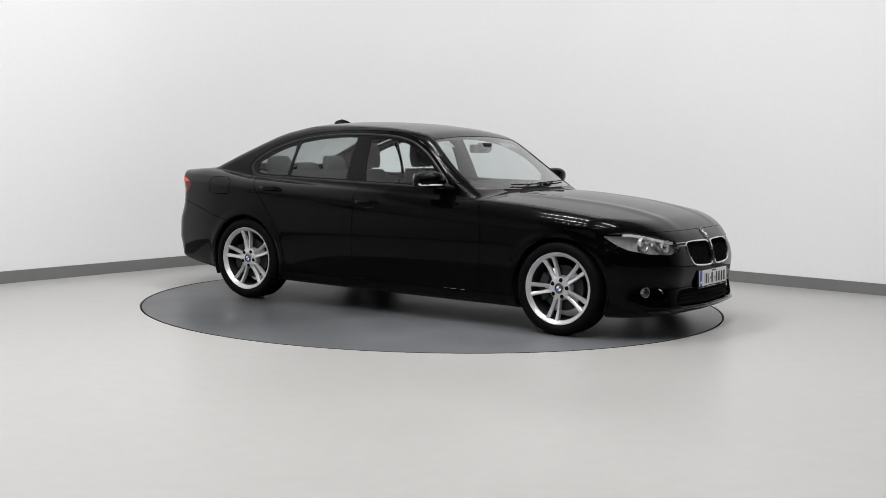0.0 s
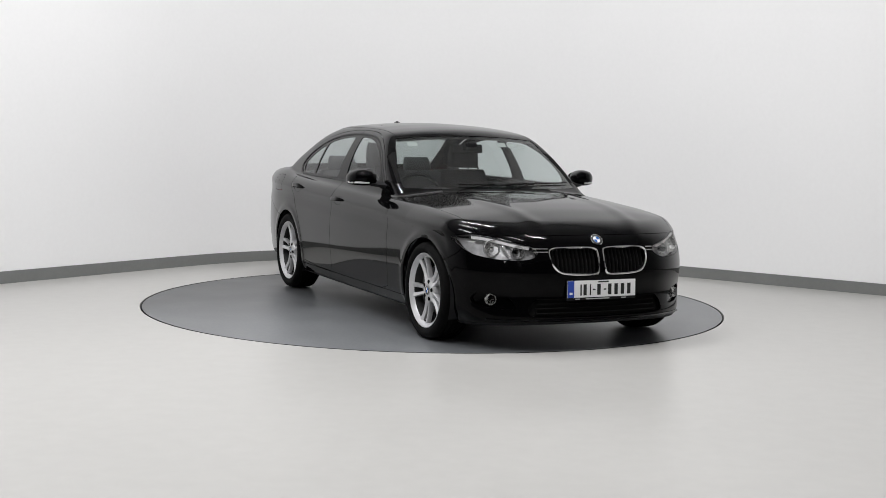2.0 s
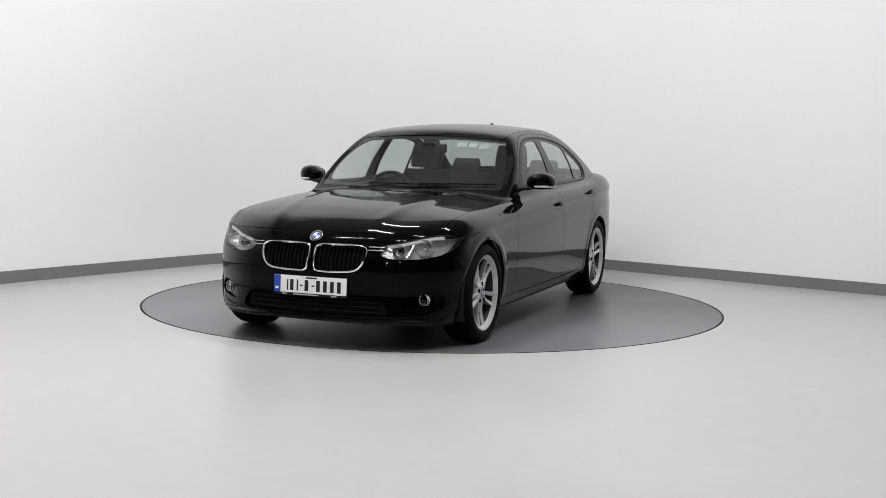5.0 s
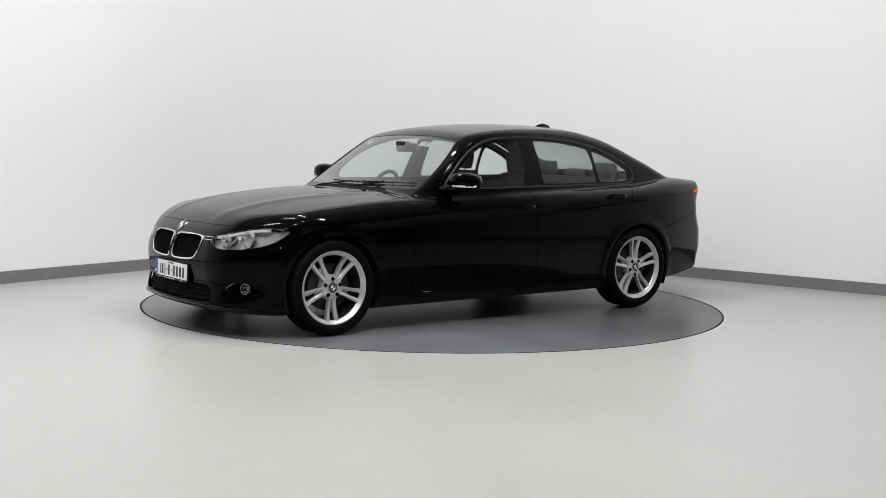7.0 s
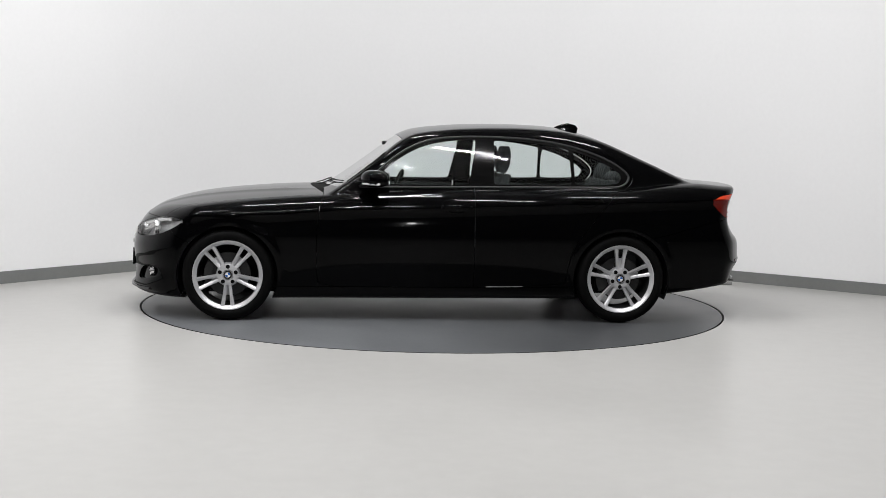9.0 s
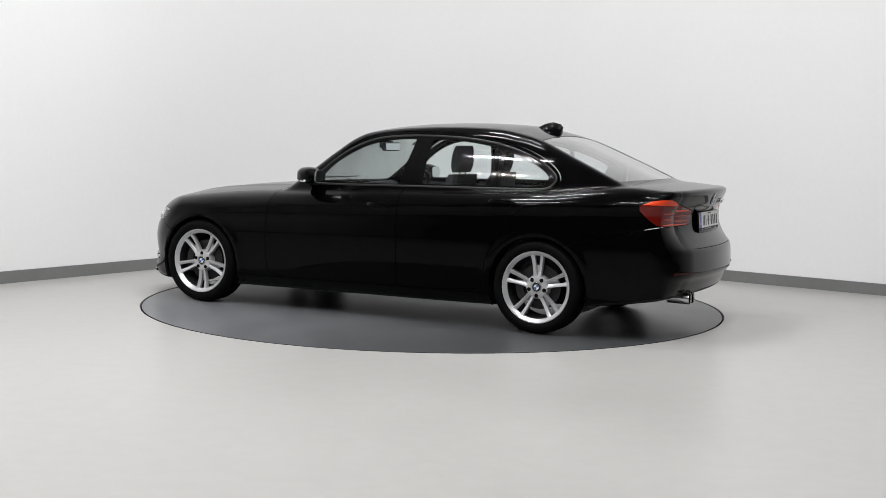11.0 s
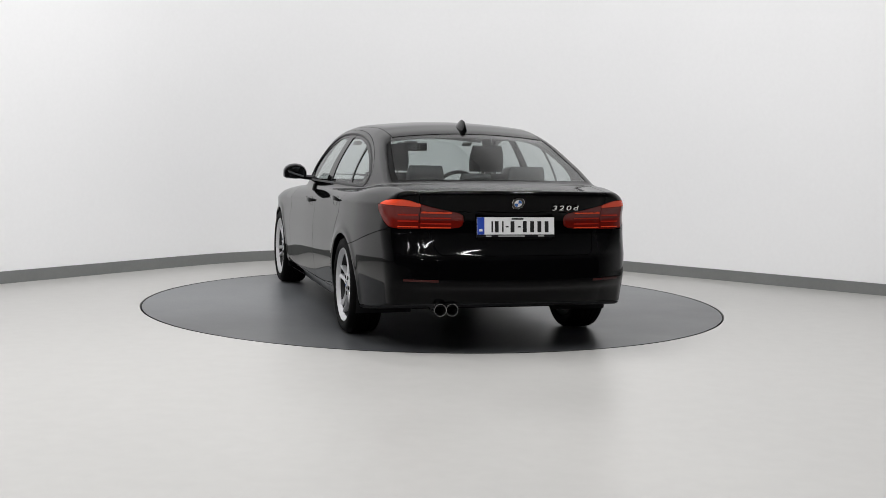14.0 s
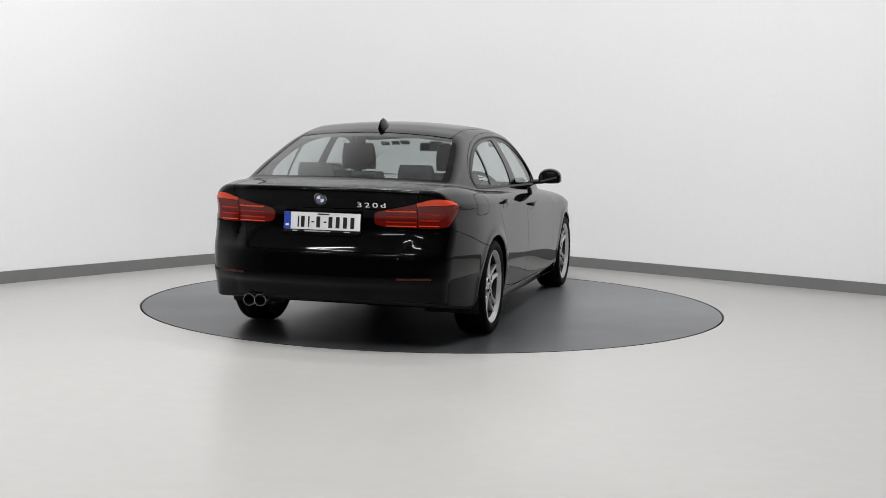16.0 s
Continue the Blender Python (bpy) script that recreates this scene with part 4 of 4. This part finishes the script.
def plate(parent, m):
    """A number plate facing +y of the pose m: carrier, white plate, blue band, bars in place of characters."""
    bm = bmesh.new()
    m = m @ Matrix.Diagonal((0.965, 1, 0.965, 1))
    block(bm, -0.263, 0.263, -0.012, 0.0, -0.072, 0.058, 0.004, m)
    carrier = part("number_plate", bm, PLASTIC, parent, "white number plate with a blue band in a black carrier")
    bm = bmesh.new()
    block(bm, -0.26, 0.26, 0.0005, 0.004, -0.055, 0.055, 0.0012, m)
    part("plate", bm, WHITE, carrier, "white reflective plate")
    bm = bmesh.new()
    block(bm, 0.212, 0.2595, 0.0045, 0.0055, -0.0545, 0.0545, 0, m)
    part("blue_band", bm, BLUE, carrier, "blue end band")
    bm = bmesh.new()
    block(bm, 0.225, 0.247, 0.006, 0.0065, -0.035, -0.02, 0, m)
    part("band_mark", bm, WHITE, carrier, "pale mark")
    x = 0.165
    for w in (0.010, 0.024, 0.010, 0, 0.026, 0, 0.026, 0.026, 0.026, 0.026):
        bm = bmesh.new()
        if w:
            block(bm, x - w, x, 0.0045, 0.0055, -0.041, 0.030, 0, m)
        else:
            w = 0.02
            block(bm, x - w, x, 0.0045, 0.0055, -0.010, -0.001, 0, m)
        part("character_bar", bm, INK, carrier)
        x -= w + (0.0235 if w > 0.021 else 0.0135)
    bm = bmesh.new()
    block(bm, -0.05, 0.03, 0.0045, 0.0053, 0.040, 0.049, 0, m)
    part("county_bar", bm, INK, carrier)
    for x0, x1 in ((0.165, 0.20), (-0.06, 0.12), (-0.19, -0.15)):
        bm = bmesh.new()
        block(bm, x0, x1, 0.0005, 0.0015, -0.068, -0.061, 0, m)
        part("dealer_bar", bm, PAPER, carrier)
    return carrier


p, n = skin_at(0.0, 0.40, "x")
plate(front_bumper, facing(Vector((2.152, 0, 0.392)), (1, 0, 0.03)))
p, n = skin_at(0.0, 0.790, "-x")
plate(boot_lid, facing(Vector((p.x - 0.014, 0, 0.784)), (-1, 0, 0.10)))
p, n = skin_at(0.0, 0.690, "x")
roundel(0.041, bonnet, facing(p + n * 0.004, n))
p, n = skin_at(0.0, 0.926, "-x")
roundel(0.041, boot_lid, facing(p + n * 0.004, n))

# ---- rear: lamps, badge, reflectors, exhaust ----
def lamp_bar(parent, s, ys, z, h, material, out=0.002, name="light_bar"):
    bm = bmesh.new()
    secs = []
    for y in ys:
        p, n = skin_at(y, z, "-x")
        p, n = flip(p, s), flip(n, s)
        secs.append([p + n * (out - 0.008) + Vector((0, 0, h)), p + n * out + Vector((0, 0, h * 0.8)), p + n * out - Vector((0, 0, h * 0.8)), p + n * (out - 0.008) - Vector((0, 0, h))])
    loft(bm, secs)
    part(name, bm, material, parent)


for s in (1, -1):
    outer = panel(("tail_lamp", s), "tail_lamp", RED_DARK, car, "red tail lamp with lit-looking bands", 0.002, 0.02, 0.0)
    panel(("tail_lamp_upper", s), "upper_lens", RED_LIGHT, outer, "orange-red upper lens", 0.0006, 0.02, 0.0)
    inner = panel(("lid_lamp", s), "tail_lamp_inner", RED_DARK, boot_lid, "red inner tail lamp", 0.002, 0.02, 0.0)
    for z, h, mtl in ((0.862, 0.007, RED_LIGHT), (0.826, 0.004, RED_MID), (0.792, 0.005, RED_MID), (0.768, 0.004, RED_LIGHT)):
        lamp_bar(inner, s, [0.402 + 0.0305 * k for k in range(7)], z, h, mtl)
    for z, h, mtl in ((0.845, 0.005, RED_MID), (0.806, 0.005, RED_MID), (0.772, 0.004, RED_LIGHT)):
        lamp_bar(outer, s, [0.602 + 0.03 * k for k in range(5)], z, h, mtl)
    lamp_bar(rear_bumper, s, [0.50 + 0.033 * k for k in range(7)], 0.452, 0.008, RED_DEEP, 0.003, "reflector")

text = bpy.data.curves.new("badge", "FONT")
text.body, text.size, text.extrude, text.align_x = "320d", 0.056, 0.0015, "CENTER"
text.space_character = 1.3
holder = bpy.data.objects.new("badge", text)
scene.collection.objects.link(holder)
badge_mesh = bpy.data.meshes.new_from_object(holder.evaluated_get(bpy.context.evaluated_depsgraph_get()))
bpy.data.objects.remove(holder)
badge_mesh.materials.clear()
badge_mesh.materials.append(CHROME)
badge = new("badge", badge_mesh)
badge.parent = boot_lid
p, n = skin_at(0.32, 0.902, "-x")
n = flip(n, -1)
up = Vector((0, 0, 1))
right = up.cross(n).normalized()
m = Matrix((right, n.cross(right), n)).transposed().to_4x4()
m.translation = flip(p, -1) + n * 0.003 - Vector((0, 0, 0.019))
badge.matrix_basis = m @ Matrix.Diagonal((1.35, 0.85, 1, 1))
tagged(badge, "raised chrome model figures")

for y in (0.477, 0.402):
    bm = bmesh.new()
    m = Matrix.Translation((-2.355, y, 0.272)) @ Matrix.Rotation(radians(90), 4, "Z")
    lathe(bm, [(0.033, -0.15), (0.037, -0.14), (0.0385, 0.0), (0.038, 0.004), (0.036, 0.004), (0.035, 0.0), (0.0345, -0.003)], 32, m)
    pipe = part("exhaust_pipe", bm, SATIN, car, "round satin steel exhaust tip")
    bm = bmesh.new()
    lathe(bm, [(0.0345, -0.0035), (0.034, -0.12), (0.0, -0.12)], 32, m)
    part("bore", bm, GROOVE, pipe, "black inner bore")
# lower rear valance and lid handle strip
lamp_bar(boot_lid, 1, [-0.24 + 0.04 * k for k in range(13)], 0.704, 0.010, TRIM, 0.010, "handle_strip")

# ---- mirrors, handles, aerial, wipers ----
for s in (1, -1):
    bm = bmesh.new()
    secs = []
    for y, cx, cz, hx, hz in ((0.835, 0.40, 0.992, 0.045, 0.028), (0.852, 0.395, 1.000, 0.075, 0.048), (0.885, 0.388, 1.008, 0.092, 0.062), (0.93, 0.382, 1.010, 0.098, 0.065), (0.97, 0.373, 1.008, 0.088, 0.060), (1.0, 0.360, 1.002, 0.070, 0.050), (1.018, 0.345, 0.996, 0.045, 0.034), (1.024, 0.335, 0.992, 0.02, 0.016)):
        sec = []
        for k in range(24):
            a = 2 * math.pi * k / 24
            c, d = math.cos(a), math.sin(a)
            x = cx + hx * math.copysign(abs(c) ** 0.8, c)
            sec.append(Vector((max(x, 0.287), s * y, cz + 0.006 + 0.95 * hz * math.copysign(abs(d) ** 0.75, d))))
        secs.append(sec)
    loft(bm, secs)
    housing = part("wing_mirror", bm, PAINT, doors["f", s], "black wing mirror housing")
    bm = bmesh.new()
    ring = [Vector((0.284, s * (0.928 + 0.070 * math.copysign(abs(math.cos(a)) ** 0.6, math.cos(a))), 1.008 + 0.048 * math.copysign(abs(math.sin(a)) ** 0.7, math.sin(a)))) for a in [2 * math.pi * k / 24 for k in range(24)]]
    loft(bm, [ring, [v + Vector((0.006, 0, 0)) for v in ring]])
    part("mirror_glass", bm, MIRROR, housing, "mirror glass")
    bm = bmesh.new()
    secs = [[Vector((x + dx, s * y, z + dz)) for dx, dz in ((0.06, 0.004), (0.0, 0.026), (-0.07, 0.010), (-0.06, -0.012), (0.05, -0.014))] for x, y, z in ((0.44, 0.76, 0.955), (0.43, 0.80, 0.958), (0.42, 0.84, 0.962), (0.405, 0.88, 0.968), (0.39, 0.90, 0.98))]
    loft(bm, secs)
    part("arm", bm, PLASTIC, housing, "black plastic mirror arm")
    bm = bmesh.new()
    secs = []
    for y, x in ((0.90, 0.476), (0.93, 0.474), (0.965, 0.460), (0.99, 0.436), (1.008, 0.405), (1.02, 0.370)):
        secs.append([Vector((x + dx - (0.008 if y < 1 else 0.012), s * (y + 0.003), 0.981 + dz)) for dx, dz in ((0.0, 0.009), (0.007, 0.0), (0.0, -0.009), (-0.01, 0.0))])
    loft(bm, secs)
    part("indicator", bm, BROW, housing, "white indicator strip")

    for door, hx, hz in (("f", -0.20, 0.818), ("r", -1.145, 0.872)):
        p, n = skin_at(hx, hz, "y")
        bm = bmesh.new()
        ring = []
        for k in range(24):
            a = 2 * math.pi * k / 24
            q, nn = skin_at(hx + 0.075 * math.cos(a), hz - 0.006 + 0.034 * math.sin(a), "y")
            ring.append(flip(q + nn * 0.0012, s))
        c = flip(p - n * 0.006, s)
        cv = bm.verts.new(c)
        rv = [bm.verts.new(v) for v in ring]
        for k in range(24):
            bm.faces.new((cv, rv[k], rv[(k + 1) % 24]))
        cup = part("handle_cup", bm, TRIM, doors[door, s], "shallow recess behind the handle")
        bm = bmesh.new()
        secs = []
        for k in range(15):
            u = -1 + 2 * k / 14
            q, nn = skin_at(hx + 0.112 * u, hz + 0.004, "y")
            out = 0.030 * (1 - u ** 4) + 0.004
            hh, ww = 0.0135 * (1 - 0.55 * u ** 6) + 0.002, 0.008
            sec = []
            for j in range(10):
                a = 2 * math.pi * j / 10
                sec.append(flip(q + nn * (out - 0.006 + ww * math.cos(a)) + Vector((0, 0, hh * math.sin(a))), s))
            secs.append(sec)
        loft(bm, secs)
        part("door_handle", bm, PAINT, doors[door, s], "body-coloured pull handle")

bm = bmesh.new()
secs = []
for k in range(12):
    u = k / 11
    x = -1.035 - 0.185 * u
    z0 = float(CABIN_Z(x)) - 0.004
    h = 0.058 * min(1, (u / 0.55) ** 0.75) * (1 if u < 0.9 else 1 - (u - 0.9) * 3)
    zt = z0 + max(h, 0.004) + 0.006
    w = 0.034 * math.sin(math.pi * (0.12 + 0.76 * u)) ** 0.6
    secs.append([Vector((x - 0.012 * v, w * hw, z0 + (zt - z0) * v)) for v, hw in ((0, 1), (0.25, 0.75), (0.6, 0.36), (0.93, 0.16), (1, 0), (0.93, -0.16), (0.6, -0.36), (0.25, -0.75), (0, -1))])
loft(bm, secs)
part("aerial_fin", bm, PAINT, car, "black shark-fin aerial")

for y0, y1, lift in ((-0.30, 0.33, 0.0), (0.10, 0.66, 0.012)):
    bm = bmesh.new()
    pts = []
    for k in range(12):
        y = y0 + (y1 - y0) * k / 11
        x = 0.70 - 0.21 * y * y - lift
        p, n = skin_at(x, abs(y), "z")
        pts.append(Vector((p.x, y, p.z)) + Vector((n.x, 0, n.z)) * 0.009)
    tube(bm, pts, 0.0045, 6)
    wiper = part("wiper", bm, GROOVE, car, "black windscreen wiper")
    bm = bmesh.new()
    tube(bm, [Vector((0.80, y0 - 0.06, 0.935)), Vector((0.75, y0 + 0.05, 0.952)), pts[5] + Vector((0.0, 0, 0.007))], 0.0045, 6)
    part("arm", bm, GROOVE, wiper)


# ---- cabin ----
panel(("roof", 0), "headlining", LINER, car, "grey headlining", 0.0, 0.0, 0.03)
bm = bmesh.new()
block(bm, -1.75, 1.0, -0.70, 0.70, 0.19, 0.34, 0.03)
part("floor_pan", bm, PLASTIC, car, "dark cabin floor")
for s in (1, -1):
    for door, x0, x1 in (("f", -0.32, 0.52), ("r", -1.06, -0.36)):
        bm = bmesh.new()
        secs = []
        for x in np.linspace(x0, x1, 8):
            secs.append([Vector((x, s * y, z)) for y, z in ((0.77, 0.32), (0.73, 0.33), (0.71, 0.60), (0.735, 0.66), (0.725, 0.90), (0.74, 0.935), (0.765, 0.935))])
        loft(bm, secs)
        part("door_card", bm, CLOTH, doors[door, s], "anthracite inner door panel")
    bm = bmesh.new()
    secs = []
    for x, z1 in ((-1.06, 0.96), (-1.3, 0.97), (-1.55, 0.98)):
        secs.append([Vector((x, s * y, z)) for y, z in ((0.73, 0.4), (0.69, 0.4), (0.69, z1 - 0.03), (0.73, z1 - 0.03))])
    loft(bm, secs)
    part("rear_side_trim", bm, CLOTH, car, "dark rear side trim")

bm = bmesh.new()
secs = []
for k in range(25):
    y = -0.72 + 0.06 * k
    hood = 0.045 * math.exp(-((y + 0.37) / 0.16) ** 4)
    edge = 0.03 * (abs(y) / 0.72) ** 6
    secs.append([Vector((x, y, z)) for x, z in ((0.74, 0.905 - edge), (0.58, 0.918 + hood * 0.3 - edge), (0.44, 0.905 + hood - edge), (0.37, 0.880 + hood * 0.8), (0.345, 0.84), (0.37, 0.74), (0.45, 0.62), (0.80, 0.60))])
loft(bm, secs)
part("dashboard", bm, PLASTIC, car, "black moulded dashboard")
bm = bmesh.new()
tilt = Matrix.Translation((0.19, -0.37, 0.865)) @ Matrix.Rotation(radians(-24), 4, "Y")
pts = [tilt @ Vector((0, 0.183 * math.cos(2 * math.pi * k / 36), 0.183 * math.sin(2 * math.pi * k / 36))) for k in range(37)]
tube(bm, pts, 0.0155, 10, False)
wheel_ring = part("steering_wheel", bm, PLASTIC, car, "black leather steering wheel")
for a in (90 + 98, 90 - 98, 270):
    bm = bmesh.new()
    d = Vector((0, math.cos(radians(a)), math.sin(radians(a))))
    tube(bm, [tilt @ (d * 0.03 + Vector((0.02, 0, 0))), tilt @ (d * 0.18)], 0.014, 8)
    part("spoke", bm, PLASTIC, wheel_ring)
bm = bmesh.new()
lathe(bm, [(0.0, -0.01), (0.05, -0.008), (0.065, 0.01), (0.065, 0.03), (0.0, 0.04)], 24, tilt @ Matrix.Rotation(radians(-90), 4, "Z"))
part("airbag_cover", bm, PLASTIC, wheel_ring)


def cushion(bm, x0, x1, w, z0, z1, lean, thick, taper=0.0, puff=0.3):
    """A padded upright slab from (x0, z0) leaning back to the height z1."""
    secs = []
    for k in range(9):
        u = k / 8
        e = math.sin(math.pi * min(max(0.06 + 0.88 * u, 0), 1)) ** puff
        cx, cz, hw = x0 - lean * u, z0 + (z1 - z0) * u, (w / 2) * (1 - taper * u)
        sec = []
        for j in range(20):
            a = 2 * math.pi * j / 20
            c, d = math.cos(a), math.sin(a)
            sec.append(Vector((cx + thick / 2 * e * math.copysign(abs(c) ** 0.6, c), hw * (0.85 + 0.15 * e) * math.copysign(abs(d) ** 0.5, d), cz)))
        secs.append(sec)
    loft(bm, secs)


for s in (1, -1):
    bm = bmesh.new()
    block(bm, -0.42, 0.12, 0.37 - 0.25, 0.37 + 0.25, 0.34, 0.52, 0.05)
    for v in bm.verts:
        v.co.y *= s
    seat = part("front_seat", bm, CLOTH, car, "anthracite cloth front seat")
    bm = bmesh.new()
    cushion(bm, -0.40, 0, 0.50, 0.46, 1.045, 0.20, 0.15, 0.18)
    for v in bm.verts:
        v.co.y += s * 0.37
    part("backrest", bm, CLOTH, seat)
    bm = bmesh.new()
    cushion(bm, -0.585, 0, 0.275, 1.06, 1.255, 0.02, 0.10, 0.12, 0.4)
    for v in bm.verts:
        v.co.y += s * 0.37
    rest = part("headrest", bm, CLOTH, seat)
    for dy in (-0.05, 0.05):
        bm = bmesh.new()
        tube(bm, [(-0.60, s * 0.37 + dy, 1.0), (-0.59, s * 0.37 + dy, 1.10)], 0.007, 8)
        part("post", bm, CHROME, rest)
bm = bmesh.new()
block(bm, -1.30, -0.78, -0.66, 0.66, 0.34, 0.52, 0.05)
bench = part("rear_bench", bm, CLOTH, car, "anthracite cloth rear bench")
bm = bmesh.new()
cushion(bm, -1.24, 0, 1.30, 0.46, 1.005, 0.24, 0.16, 0.08)
part("backrest", bm, CLOTH, bench)
for y in (-0.36, 0.0, 0.36):
    bm = bmesh.new()
    cushion(bm, -1.50, 0, 0.27 if y else 0.22, 0.99, 1.125 if y else 1.07, 0.03, 0.10, 0.12, 0.4)
    for v in bm.verts:
        v.co.y += y
    part("headrest", bm, CLOTH, bench)
bm = bmesh.new()
loft(bm, [[Vector((x, y, z)) for y, z in ((-w, 0.95), (w, 0.95), (w, 0.985), (-w, 0.985))] for x, w in ((-1.46, 0.68), (-1.7, 0.64), (-1.93, 0.58))])
part("parcel_shelf", bm, CLOTH, car, "dark parcel shelf")

bm = bmesh.new()
block(bm, 0.20, 0.235, -0.125, 0.125, 1.195, 1.262, 0.014)
inner_mirror = part("rear_view_mirror", bm, PLASTIC, car, "black rear-view mirror")
bm = bmesh.new()
block(bm, 0.22, 0.30, -0.045, 0.045, 1.215, 1.275, 0.012)
part("mirror_foot", bm, PLASTIC, inner_mirror)
bm = bmesh.new()
block(bm, 0.196, 0.1995, -0.115, 0.115, 1.202, 1.255, 0)
part("mirror_glass", bm, MIRROR, inner_mirror)
for y, w, z in ((-0.475, 0.075, 1.262), (0.27, 0.075, 1.262), (0.352, 0.065, 1.258), (0.44, 0.070, 1.250)):
    bm = bmesh.new()
    rows = []
    for dz in (-0.016, 0.016):
        for dy in (-w / 2, w / 2):
            p, n = skin_at(abs(y + dy), z + dz + (0.004 if y > 0 else 0), "x")
            q = flip(p - n * 0.0055, 1 if y + dy > 0 else -1)
            rows.append(q)
    a = [rows[0], rows[1], rows[3], rows[2]]
    loft(bm, [a, [v - Vector((0.0008, 0, 0.0006)) for v in a]])
    part("windscreen_sticker", bm, PAPER, windscreen, "small white paper sticker")


ANGLES = [(0.0, -33.98), (0.5, -41.20), (1.0, -49.24), (1.5, -56.73), (2.0, -64.87), (2.5, -72.39), (3.0, -80.61), (3.5, -88.15), (4.0, -96.34),
          (4.5, -104.1), (5.0, -112.0), (5.5, -119.8), (6.0, -127.6), (6.5, -135.22), (7.0, -143.39), (7.5, -151.02), (8.0, -159.14), (8.5, -166.71), (9.0, -175.08),
          (9.5, -183.0), (10.0, -191.0), (10.5, -199.0), (11.0, -207.0), (11.5, -214.96), (12.0, -223.16), (12.5, -230.52), (13.0, -238.46), (13.5, -245.97), (14.0, -254.23),
          (14.5, -261.83), (15.0, -270.10), (15.5, -277.55), (16.0, -285.62)]


def motions():
    walk(turntable, [(t, pose(0, 0, 0, 0, 0, a)) for t, a in ANGLES])
    walk(car, [(t, pose(0, 0, 0, 0, 0, a) @ pose(0.128, 0.103, 0.0)) for t, a in ANGLES])


motions()
